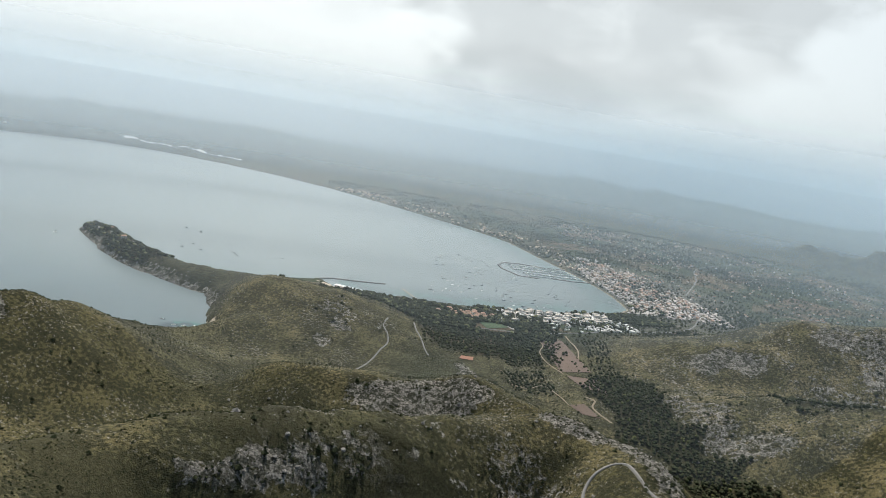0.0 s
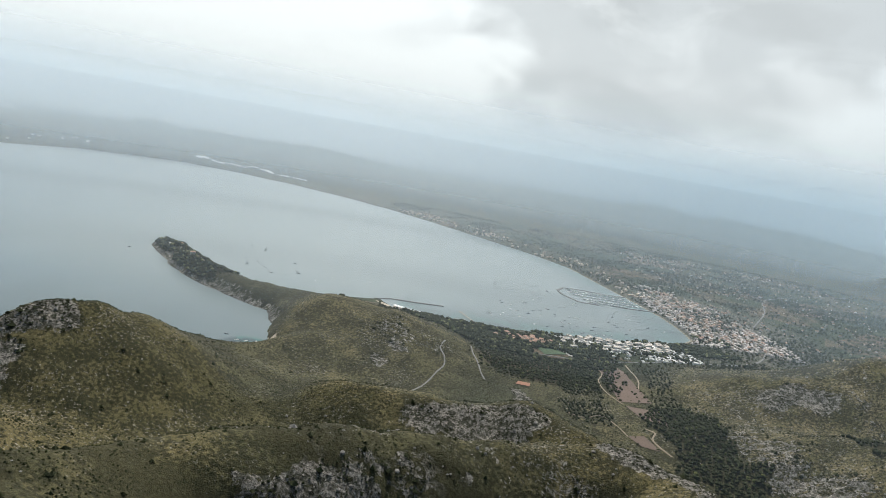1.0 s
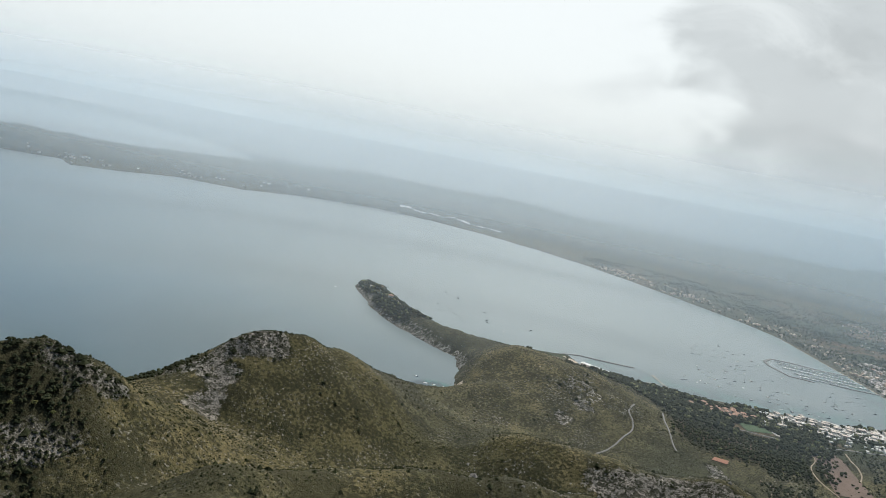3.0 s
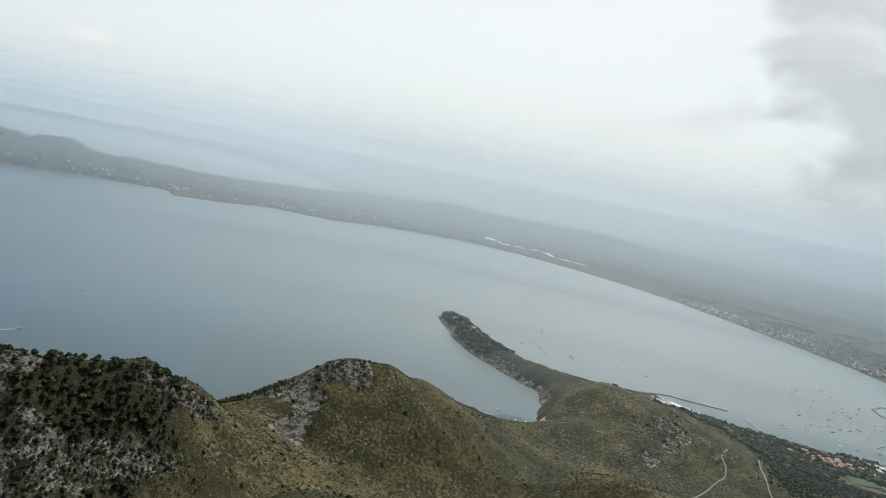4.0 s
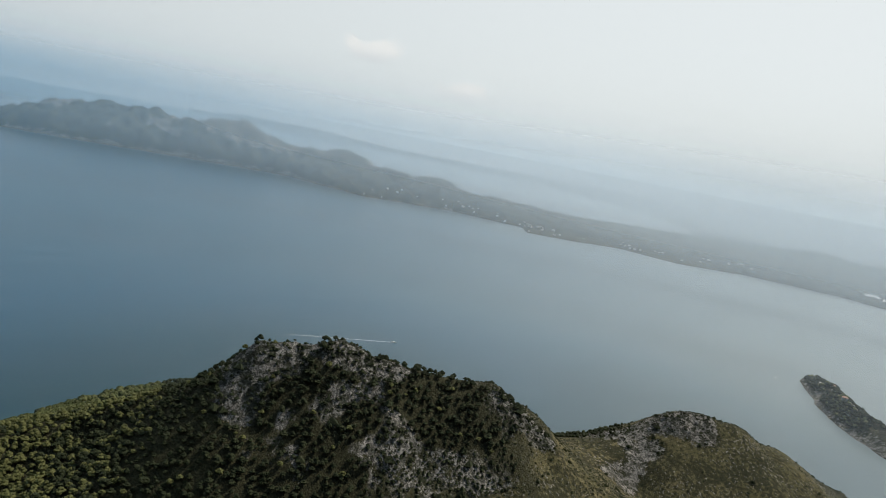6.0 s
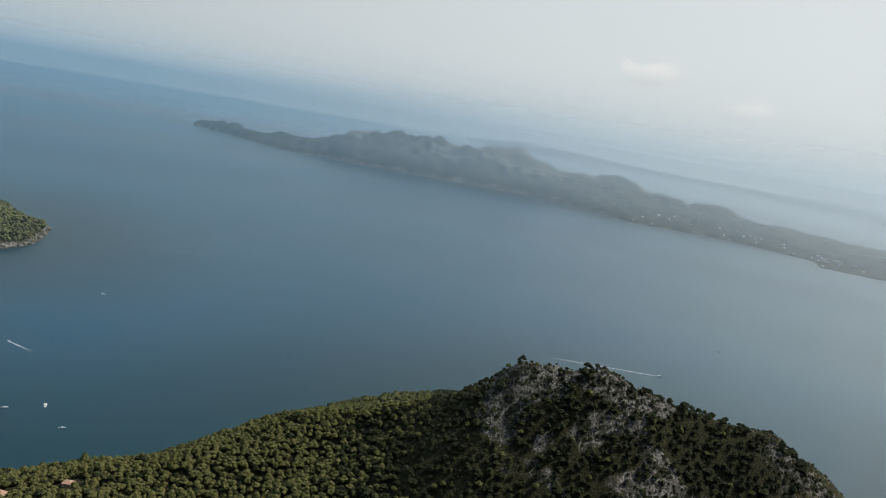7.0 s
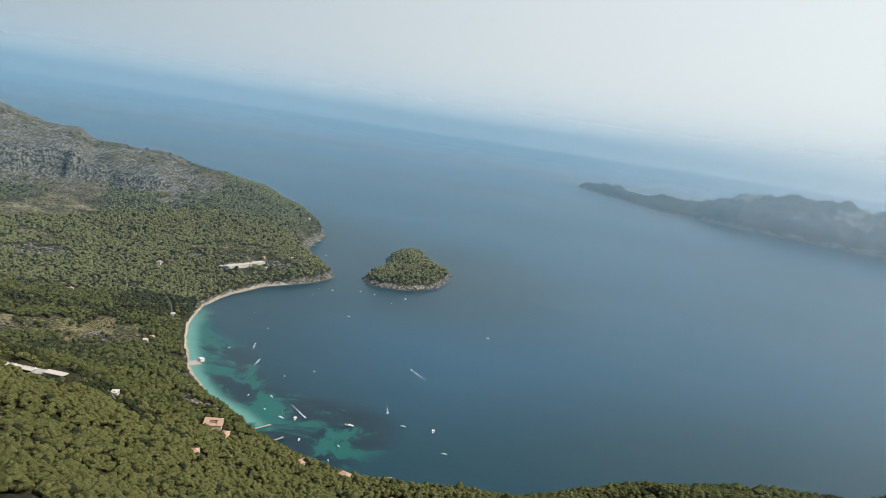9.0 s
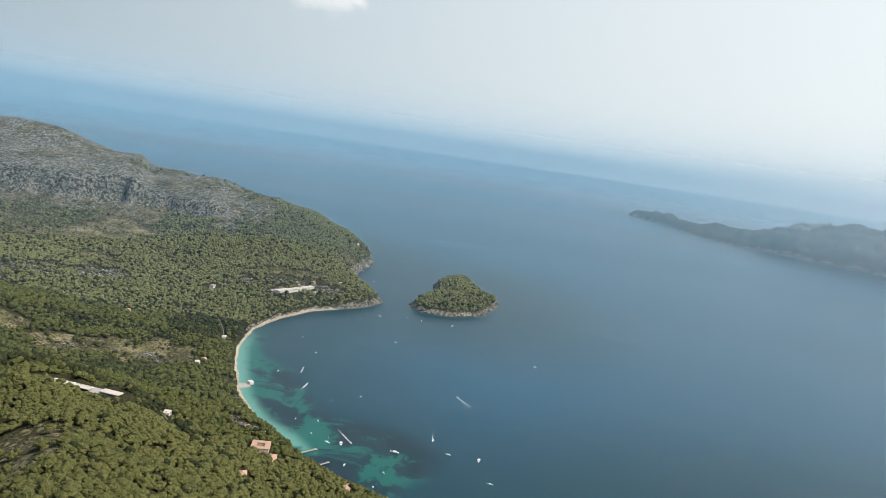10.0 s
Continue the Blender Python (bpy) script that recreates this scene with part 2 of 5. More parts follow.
def plain_material(name, colour, other=None, scale=2.0, rough=0.8, spec=0.3, metal=0.0, depth=0.04):
    m, k = material(name)
    p = k.add("ShaderNodeNewGeometry").outputs["Position"]
    grain = k.noise(p, scale, 5.0, 0.65)
    tone = k.mix(grain, colour, other or tuple(v * 0.75 for v in colour))
    fleck = k.ramp(k.noise(p, scale * 6, 3.0, 0.6), 0.62, 0.75)
    tone = k.mix(k.math("MULTIPLY", fleck, 0.25), tone, tuple(v * 0.6 for v in colour))
    finish(k, tone, rough, grain, 0.3, depth, metal, spec)
    return m


GROUND, SEA, HAZE = ground_material(), sea_material(), haze_material()
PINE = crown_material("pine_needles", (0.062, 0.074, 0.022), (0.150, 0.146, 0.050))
# same pine, paler: haze and sun on the far slope put into the colour
HAZED_PINE = crown_material("hazed_pine_needles", (0.128, 0.138, 0.056), (0.245, 0.235, 0.108))
OAK = crown_material("dark_foliage", (0.016, 0.022, 0.009), (0.046, 0.052, 0.021))
BARK = plain_material("bark", (0.13, 0.10, 0.075), (0.08, 0.06, 0.045), 6.0, 0.95)
LIMESTONE = plain_material("limestone", (0.25, 0.235, 0.21), (0.13, 0.12, 0.11), 1.8, 0.95)


# ---- lie of the land ----
def hashed(ix, iy, seed):
    v = np.sin(ix * 127.1 + iy * 311.7 + seed * 74.7) * 43758.5453
    return v - np.floor(v)


def value_noise(x, y, seed=0):
    ix, iy = np.floor(x), np.floor(y)
    fx, fy = x - ix, y - iy
    fx, fy = fx * fx * (3 - 2 * fx), fy * fy * (3 - 2 * fy)
    a, b = hashed(ix, iy, seed), hashed(ix + 1, iy, seed)
    c, d = hashed(ix, iy + 1, seed), hashed(ix + 1, iy + 1, seed)
    return (a + (b - a) * fx) * (1 - fy) + (c + (d - c) * fx) * fy


def fbm(x, y, size, octaves=4, seed=0, rough=0.5):
    total, gain, norm = 0.0, 1.0, 0.0
    for i in range(octaves):
        total = total + gain * value_noise(x / size * 2 ** i + 13.7 * i, y / size * 2 ** i - 7.3 * i, seed + i)
        norm, gain = norm + gain, gain * rough
    return total / norm - 0.5


def crags(x, y, size, octaves=4, seed=0):
    """Sharp-crested noise, 0 to 1."""
    total, gain, norm = 0.0, 1.0, 0.0
    for i in range(octaves):
        total = total + gain * (1 - np.abs(2 * value_noise(x / size * 2 ** i, y / size * 2 ** i, seed + i) - 1))
        norm, gain = norm + gain, gain * 0.55
    return total / norm


def smooth(v, low, high):
    t = np.clip((v - low) / (high - low), 0, 1)
    return t * t * (3 - 2 * t)


# shores, from the beach bay in the east to the open coast in the far west
SHORE_BEACH = [(-480, -700), (-510, -640), (-540, -520), (-548, -420), (-535, -330), (-510, -285), (-489, -267), (-470, -262), (-452, -258),
               (-425, -248), (-405, -226), (-392, -208), (-381, -198), (-365, -198), (-349, -202), (-326, -213), (-301, -215),
               (-272, -210), (-246, -198), (-231, -186), (-212, -169), (-203, -160), (-191, -142), (-186, -127), (-177, -110),
               (-174, -97), (-172, -80), (-178, -55), (-184, -36)]
SHORE_CLIFF = [(-205, -10), (-232, 20), (-255, 60), (-268, 100), (-262, 130), (-240, 150), (-212, 165), (-182, 182), (-177, 203), (-182, 232),
               (-192, 262), (-192, 284), (-178, 294), (-160, 296), (-140, 288), (-120, 283), (-108, 284), (-102, 286), (-95, 295), (-101, 307),
               (-108, 328), (-118, 349), (-146, 362), (-170, 377), (-186, 388), (-210, 415), (-235, 445), (-240, 456), (-233, 463)]
SHORE_TOWN = [(-214, 453), (-196, 434), (-174, 411), (-152, 395), (-130, 389), (-106, 396), (-84, 414), (-72, 423), (-61, 408), (-42, 402), (-26, 401), (-11, 411),
              (10, 413), (46, 425), (84, 440), (110, 455), (126, 468), (134, 480), (133, 495), (130, 520), (124, 544), (106, 594), (85, 645),
              (64, 700), (35, 738), (5, 766), (-64, 830), (-144, 898), (-231, 950), (-321, 987)]
SHORE_FAR = [(-420, 1012), (-510, 1008), (-575, 962), (-615, 928), (-649, 833), (-700, 815), (-739, 803), (-765, 710), (-792, 664), (-835, 690), (-852, 698),
             (-951, 625), (-975, 560), (-990, 492), (-1080, 450), (-1148, 424), (-1190, 350), (-1208, 296), (-1240, 202), (-1264, 100), (-1338, -69),
             (-1500, -170), (-1640, -268), (-1690, -255), (-1640, -130), (-1560, 20), (-1540, 220), (-1500, 420), (-1420, 620), (-1330, 820)]
SHORE_BEYOND = [(-1240, 990), (-1140, 1060), (-1040, 1200), (-1005, 1285), (-1030, 1360), (-1200, 1560), (-1500, 1800), (-2000, 2050),
                (-2600, 2200), (-3400, 1900), (-4200, 1200), (-5400, 900), (-5400, 5400), (5400, 5400), (5400, -900), (0, -820), (-300, -760)]
ISLET = [(-455, -147), (-434, -143), (-415, -141), (-404, -143), (-388, -153), (-380, -168), (-384, -179), (-393, -186), (-412, -189), (-431, -187.5),
         (-447, -194), (-460, -201), (-479, -202), (-497, -195), (-500, -187), (-490, -180), (-472, -169), (-460, -158)]
COAST = [*SHORE_BEACH, *SHORE_CLIFF, *SHORE_TOWN, *SHORE_FAR, *SHORE_BEYOND]


def inside_by(x, y, ring):
    """Distance from a closed line, positive within it."""
    best, within = np.full(x.shape, 1e9), np.zeros(x.shape, bool)
    for (ax, ay), (bx, by) in zip(ring, ring[1:] + ring[:1]):
        dx, dy = bx - ax, by - ay
        t = np.clip(((x - ax) * dx + (y - ay) * dy) / (dx * dx + dy * dy), 0, 1)
        best = np.minimum(best, np.hypot(x - ax - t * dx, y - ay - t * dy))
        if dy:
            within ^= ((ay > y) != (by > y)) & (x < (y - ay) / dy * dx + ax)
    return np.where(within, best, -best)


def crest(*nodes):
    """Nodes of a crest line as seen from the look-out: heading, depression and distance, to places and heights."""
    line = []
    for az, el, r in nodes:
        d = heading(az)
        line.append((d.x * r, d.y * r, H + r * math.tan(radians(el))))
    return line


RIDGES = [  # crest line, half-width, sharpness
    (crest((-104, -30.0, 165), (-102, -29.6, 165), (-94, -27.4, 170), (-85, -24.6, 170), (-75.5, -22, 165), (-72, -20.4, 160), (-69.3, -18.1, 155),
           (-64, -17.7, 155), (-59, -18.2, 155), (-54, -18.8, 160), (-50, -18.3, 165), (-47.8, -19.2, 168), (-45.5, -21.6, 172)), 46, 1.25),
    (crest((-45, -23.5, 185), (-41, -20.7, 212), (-38, -18.9, 224), (-34.5, -16.6, 232), (-31.8, -16.45, 236), (-29, -17.2, 242), (-26, -18.3, 255),
           (-23.8, -18.8, 265)), 44, 1.5),
    (crest((-18.6, -16.6, 340), (-16.5, -14.4, 342), (-13.6, -13.8, 332), (-10, -14.5, 325), (-7, -16.4, 312), (-4.5, -18.0, 300)), 52, 1.6),
    ([(-106, 362, 11), (-136, 374, 10), (-165, 392, 11), (-190, 410, 11), (-212, 434, 8), (-229, 450, 6)], 15, 2.0),
    (crest((-34, -27.5, 118), (-26, -25.7, 132), (-20, -25, 140), (-10, -24.2, 150), (0, -23.6, 165), (7, -22.3, 180), (13, -21.6, 188), (17, -22.2, 182),
           (20, -23.6, 165), (21.5, -25.5, 148)), 30, 1.9),
    (crest((-11, -20.7, 232), (-2, -21.2, 230), (4, -20.2, 236), (9, -21.3, 226)), 27, 1.7),
    (crest((14.5, -17.2, 322), (17, -15.8, 335), (19.5, -14.5, 345), (21.4, -13.2, 352), (23.7, -12.4, 358), (26, -11.2, 366), (28.9, -9.4, 374), (33, -8.5, 380), (41, -6.5, 390), (60, -4, 400)), 54, 1.5),
    (crest((18, -18.4, 285), (23, -16.9, 288), (28, -15.6, 280), (34, -14.1, 270), (44, -10, 260)), 46, 1.5),
    ([(0, 0, 74), (30, -20, 78), (140, -60, 82)], 62, 1.5),
    ([(0, 0, 74), (-45, 62, 52), (-70, 95, 44)], 42, 1.5),
    ([(0, 0, 74), (-50, -60, 58), (-88, -112, 44), (-118, -165, 32)], 52, 1.5),
    ([(-60, -250, 60), (-130, -300, 42), (-190, -330, 26)], 70, 1.3),
    (crest((-119, -10.2, 520), (-121, -9.2, 540), (-124, -7.8, 560), (-128, -6.5, 590), (-131, -6.0, 615), (-135, -5.6, 640), (-139, -4.8, 670), (-141.5, -3.7, 690),
           (-143, -2.9, 700), (-146, -2.7, 715), (-152, -2.5, 720)), 120, 1.25),
    ([(-400, -164, 2.2), (-425, -163, 3.4), (-455, -178, 2.4), (-484, -190, 3.2)], 15, 2.0),
    (crest((-98.4, -3.2, 1660), (-94, -3.35, 1480), (-90, -3.45, 1440), (-87, -2.7, 1410), (-85, -2.05, 1400), (-82.8, -1.8, 1390), (-80, -1.85, 1380), (-78, -2.1, 1360),
           (-76.4, -2.0, 1340), (-73.5, -1.3, 1360), (-71.5, -1.9, 1350), (-70, -2.4, 1345), (-68, -2.6, 1340), (-64.7, -2.5, 1330), (-62.4, -3.2, 1300),
           (-58.9, -3.1, 1300), (-55, -3.6, 1300), (-50.5, -3.9, 1300), (-45, -4.0, 1340)), 130, 1.2),
    (crest((-38, -3.6, 1500), (-33, -3.3, 1450), (-29.5, -2.75, 1400), (-26, -2.95, 1400), (-18.4, -2.75, 1420), (-14, -2.9, 1500)), 160, 1.3),
    (crest((-12, -2.2, 2200), (-7.9, -2.0, 2200), (-2, -2.1, 2150), (4, -2.0, 2100), (8.5, -1.5, 2100), (12, -1.0, 2100), (17, -0.8, 2100), (22, -1.2, 2100),
           (28, -1.4, 2100), (36, -0.8, 2100), (50, 0.3, 2100)), 260, 1.2),
    (crest((25, -5.2, 1130), (29.5, -4.2, 1120), (34, -4.0, 1120), (44, -3, 1120)), 90, 1.6),
    (crest((-90, -0.6, 4400), (-81, -0.45, 4300), (-76, -0.3, 4200), (-70, -0.7, 4100), (-57, -1.3, 3200), (-43, -2.0, 2500), (-30, -2.3, 2300), (-18, -2.2, 2300)), 420, 1.2),
]


GLADES = [(-205, -204, 17), (-190, -196, 9), (-76, -102, 10), (-68, -96, 8), (-175, -224, 11), (-186, -216, 9), (-168, -240, 9), (-141, -134, 2.5), (-345, -385, 22), (-372, -392, 18), (-318, -392, 16)]  # open ground in the wood: place and size
PADS = [(-115.3, -145, 6, 33), (-117.7, -132.3, 6, 33), (-324, -234, 7, 6.5), (-333, -232, 7, 6.5), (-342, -230, 7, 6.5), (-160, -117, 4, 8.5), (-156, -109.5, 3.5, 8.8)]  # levelled ground


def crest_height(x, y, line, width, power):
    best = np.full(x.shape, -1e9)
    for (ax, ay, az), (bx, by, bz) in zip(line, line[1:]):
        dx, dy = bx - ax, by - ay
        t = np.clip(((x - ax) * dx + (y - ay) * dy) / (dx * dx + dy * dy), 0, 1)
        d = np.hypot(x - ax - t * dx, y - ay - t * dy) / width
        best = np.maximum(best, (az + (bz - az) * t) * np.exp(-d ** power))
    return best


def survey(x, y):
    """Height, distance inside the shore, and what covers the ground, at arrays of places."""
    wob = 5.0 * fbm(x, y, 26, 3, 40) + 2.2 * fbm(x, y, 7, 3, 41)
    far = np.hypot(x, y)
    calm = 1 - 0.85 * smooth(y, 395, 430) * smooth(x, -75, -55) * (x < 160)  # made shores of the town
    calm = np.where(y < -80, 0.5, calm)
    main, isle = inside_by(x, y, COAST), inside_by(x, y, ISLET)
    inland = np.maximum(main, isle) + wob * calm
    base = 0.6 + 1.8 * smooth(inland, 0, 60) + 3.5 * smooth(inland, 60, 200) * smooth(far, 700, 300)
    soft = np.where(far > 800, 6.0, 2.6)
    raw = np.zeros(x.shape)
    for line, width, power in RIDGES:
        raw = raw + np.exp(np.clip(crest_height(x, y, line, width, power) / soft, 0, 60)) - 1
    raw = soft * np.log1p(raw)
    part_way = raw / (raw + 9)
    raw = raw + part_way * (6.5 * fbm(x, y, 60, 4, 3) + 5.0 * fbm(x, y, 20, 4, 9) - 2.6 * (crags(x, y, 34, 3, 13) - 0.6))
    raw = raw + part_way * smooth(far, 800, 1000) * (22.0 * (crags(x, y, 110, 5, 51) - 0.62) + 20.0 * (crags(x, y, 46, 4, 57) - 0.62) + 12.0 * fbm(x, y, 34, 4, 55, 0.6))
    raw = raw + part_way * smooth(far, 1050, 1150) * smooth(far, 1900, 1600) * (24.0 * (crags(x, y, 30, 3, 58) - 0.6) + 12.0 * fbm(x, y, 60, 3, 59))
    az = np.degrees(np.arctan2(x, y))
    scarp = (7.0 * smooth(az, -129, -132) + 9.0 * smooth(az, -136.3, -137.3)) * (far > 430) * (y < -200)
    brow = raw + 5.0 * fbm(x, y, 34, 3, 71, 0.6) + 2.6 * (crags(x, y, 11, 3, 72) - 0.6)
    raw = raw + scarp * (smooth(brow, 24, 25.4) - smooth(brow, 29, 56))
    cape = smooth(np.hypot(x + 178, y - 410), 85, 60)
    raw = raw + cape * part_way * (7.0 * (crags(x, y, 13, 4, 73) - 0.6) + 5.0 * fbm(x, y, 22, 3, 74))
    rocky = survey_rock(x, y, raw, inland)
    rocky = np.maximum(rocky, smooth(brow, 23.2, 24.4) * smooth(brow, 28.5, 26.8) * smooth(scarp, 1, 4))
    rocky = np.maximum(rocky, 0.6 * cape * smooth(inland, 11, 5))
    raw = raw + rocky * 3.2 * (crags(x, y, 16, 4, 21) - 0.6) + 0.7 * rocky * (crags(x, y, 3.5, 3, 25) - 0.55)
    run = np.where(raw > 9, 11.0, 8.0)
    level = 2.0 * np.log(np.exp(base / 2.0) + np.exp(np.minimum(raw, 90) / 2.0) - 1)
    h = np.where(inland > 0, level * (1 - np.exp(-np.maximum(inland, 0) / run)) + 0.12, np.maximum(inland * 0.35, -6.0))
    for px, py, reach, z in PADS:
        h = h + (z - h) * smooth(np.hypot(x - px, y - py), reach * 1.35, reach)
    return h, inland, raw, rocky


def glades(x, y):
    """1 in the open patches of the eastern wood."""
    best = np.zeros(x.shape)
    for px, py, reach in GLADES:
        d = np.hypot(x - px, y - py) / reach + 1.3 * fbm(x, y, 9, 3, 95)
        best = np.maximum(best, smooth(d, 1.15, 0.75))
    return best


ROCKS = [  # crags: line, half-width and how bare
    ([(-16, 221), (3, 229), (21, 228)], 6, 0.92), ([(-2, 220), (14, 221)], 6, 0.85), ([(15, 288), (18, 280)], 4, 0.95),
    ([(-24, 137), (-11, 149), (2, 153)], 3, 0.62), ([(-2, 146), (-14, 142)], 3, 0.62), ([(-42, 121), (-30, 131), (-18, 137)], 3.5, 0.8),
    ([(38, 186), (50, 178), (58, 170), (62, 158), (61, 148)], 5, 0.97), ([(123, 305), (137, 313), (145, 305)], 8, 0.85),
    ([(90, 262), (107, 250), (104, 228), (118, 220)], 10, 0.66), ([(182, 314), (201, 308), (192, 290)], 11, 0.7),
    ([(-41, 295), (-37, 293)], 4, 0.85), ([(-46, 280), (-43, 279)], 3, 0.7),
    ([(-141, 174), (-134, 182), (-125, 190)], 6, 0.95), ([(-156, 168), (-141, 170), (-130, 172)], 6, 0.82), ([(-130, 170), (-123, 155)], 5, 0.75),
    ([(-146, 52), (-138, 67), (-131, 80)], 7, 0.97), ([(-138, 47), (-130, 60), (-127, 72)], 7, 0.88), ([(-124, 60), (-117, 76), (-112, 92)], 9, 0.66),
    ([(-122, 105), (-116, 115)], 4, 0.97),
]


def survey_rock(x, y, raw, inland):
    """How much bare rock: crags, and patches on steep and high ground."""
    spots = smooth(fbm(x, y, 34, 4, 60, 0.6), 0.02, 0.22)
    r, az = np.hypot(x, y), np.degrees(np.arctan2(x, y))
    fray = 10.0 * fbm(x, y, 13, 4, 66, 0.65)
    crag = np.zeros(x.shape)
    for line, width, bare in ROCKS:
        for (ax, ay), (bx, by) in zip(line, line[1:]):
            dx, dy = bx - ax, by - ay
            t = np.clip(((x - ax) * dx + (y - ay) * dy) / (dx * dx + dy * dy), 0, 1)
            d = np.hypot(x - ax - t * dx, y - ay - t * dy) + fray
            crag = np.maximum(crag, bare * smooth(d, width * 1.3, width * 0.5))
    spur = smooth(az, -22, -12) * smooth(az, 26, 20) * smooth(r, 118, 132) * smooth(r, 240, 225) * 0.42
    peak = smooth(np.abs(az + 60), 17, 11) * smooth(r, 95, 115) * smooth(r, 180, 160) * 0.5
    west = smooth(az, 14, 20) * smooth(r, 220, 260) * smooth(r, 640, 560) * 0.40
    ridge = smooth(az, -122, -130) * (r > 420) * np.maximum(smooth(raw, 20, 26) * 0.72, 0.56 * smooth(raw, 12, 20))
    cliff = smooth(inland, 7, 2) * (raw > 4) * np.where(x > -260, np.where(y > 330, 0.7, 0.42), 0.75)
    isle = (np.hypot(x + 445, y + 176) < 80) * smooth(inland, 4, 1.0)
    far = smooth(fbm(x, y, 40, 4, 61, 0.6) + 0.004 * (raw - 35), -0.05, 0.15) * smooth(raw, 22, 45) * (r > 900) * 0.95
    glade = smooth(fbm(x, y, 22, 3, 90), 0.13, 0.2) * (y < -120) * (r < 420) * 0.62
    some = spots * 0.55 * smooth(raw, 6, 14) * (r < 620)
    ragged = 0.4 + 0.6 * smooth(fbm(x, y, 20, 4, 67, 0.65), -0.16, 0.10)
    broad = np.maximum.reduce([spur, peak, west]) * ragged
    high = np.maximum(ridge, far) * (0.62 + 0.38 * smooth(fbm(x, y, 20, 4, 66, 0.65), -0.16, 0.10))
    return np.clip(np.maximum.reduce([crag, broad, high, cliff, isle, some, glade]), 0, 1)


def woods(x, y, h, inland, raw, rocky):
    """How densely the pine wood stands, 0 to 1."""
    r, az = np.hypot(x, y), np.degrees(np.arctan2(x, y))
    clump = fbm(x, y, 30, 4, 80)
    east = smooth(az, -71, -76) * (r < 720) * np.where(r > 430, np.where(az < -127, smooth(h, 30, 22), 1.0), smooth(h, 75, 60))
    east = np.maximum(east, (r > 430) * (r < 720) * (az < -126) * 0.22 * smooth(clump, 0.0, 0.15))
    east = east * np.where((az < -136) & (r > 490), 0.25 + 0.5 * smooth(clump, 0.0, 0.2), 1.0)
    gaps = smooth(fbm(x, y, 22, 3, 90), 0.13, 0.2) * (y < -120)
    east = east * (1 - 0.8 * gaps) * (1 - 0.93 * glades(x, y)) * (1 - 0.9 * (rocky > 0.55) * (r > 400))
    canopy = inside_by(x, y, [(-136, 77), (-132, 92), (-124, 103), (-118, 106), (-114, 99), (-118, 84), (-127, 76)]) + 9 * fbm(x, y, 12, 3, 85)
    shoulder = smooth(canopy, -1.5, 1.0) * (rocky < 0.9)
    peak = (az > -80) * (az < -49) * (r > 90) * (r < 190) * smooth(fbm(x, y, 15, 4, 86, 0.6) - 0.28 * (rocky - 0.45), -0.05, 0.10) * 0.9
    saddle = smooth(np.hypot(x + 160, y - 172), 20, 10)
    cape = smooth(np.hypot((x + 190), (y - 428)), 62, 50) * (h > 1.2) * smooth(clump, -0.36, -0.2)
    cape = np.maximum(cape, (np.abs(y - 412 - (x + 110) * -0.25) < 6) * (x > -160) * (x < -90) * 0.9)
    glen = smooth(np.abs(x - 8), 62, 48) * smooth(y, 300, 316) * smooth(y, 408, 398) * smooth(raw, 9, 5)
    ravine = smooth(-inside_by(x, y, [(79, 288), (77, 276), (78, 259), (84, 233), (90, 214), (95, 195), (112, 150), (118, 152), (104, 198), (96, 218), (90, 236), (86, 262), (86, 282), (83, 290)]) + 14 * clump + 16 * fbm(x, y, 9, 3, 84), 9, 3)
    park = (x > -10) * (x < 170) * (y > 395) * (y < 520) * smooth(clump, 0.08, 0.2) * 0.5
    grove = smooth(np.hypot((x - 128) / 1.5, y - 441), 19, 13)
    isle = (np.hypot(x + 445, y + 176) < 80) * smooth(inland, 2, 5) * (0.55 + 0.45 * smooth(clump, -0.1, 0.1))
    west = smooth(np.hypot(x - 147, y - 246) + 40 * clump, 26, 14) * 0.75
    d = np.maximum.reduce([east, shoulder, peak, saddle, cape, glen, ravine, park, grove, isle, west])
    return np.clip(d, 0, 1) * (inland > 2.5)


def polar_sheet(name, azimuths, radii):
    """Places of a sheet that is finer near the middle and coarser far off."""
    a, r = np.meshgrid(np.radians(azimuths), radii, indexing="ij")
    return (r * np.sin(a)).ravel(), (r * np.cos(a)).ravel(), len(azimuths), len(radii)


def sheet_faces(na, nr):
    i, j = np.meshgrid(np.arange(na), np.arange(nr - 1), indexing="ij")
    k = (i + 1) % na
    return np.stack([i * nr + j, i * nr + j + 1, k * nr + j + 1, k * nr + j], -1).reshape(-1, 4)


def mesh_from(name, points, faces, mat, smooth_shade=True):
    """One mesh from arrays of points and of three- or four-sided faces."""
    me = bpy.data.meshes.new(name)
    points, faces = np.asarray(points, np.float32), np.asarray(faces, np.int32)
    me.vertices.add(len(points))
    me.vertices.foreach_set("co", points.ravel())
    me.loops.add(faces.size)
    me.loops.foreach_set("vertex_index", faces.ravel())
    me.polygons.add(len(faces))
    me.polygons.foreach_set("loop_start", np.arange(0, faces.size, faces.shape[1], dtype=np.int32))
    me.polygons.foreach_set("use_smooth", np.full(len(faces), smooth_shade))
    me.update(calc_edges=True)
    me.materials.append(mat)
    return me


def paint(me, name, channels):
    a = me.color_attributes.new(name, "FLOAT_COLOR", "POINT")
    c = np.ones((len(me.vertices), 4), np.float32)
    for i, v in enumerate(channels):
        c[:, i] = v
    a.data.foreach_set("color", c.ravel())


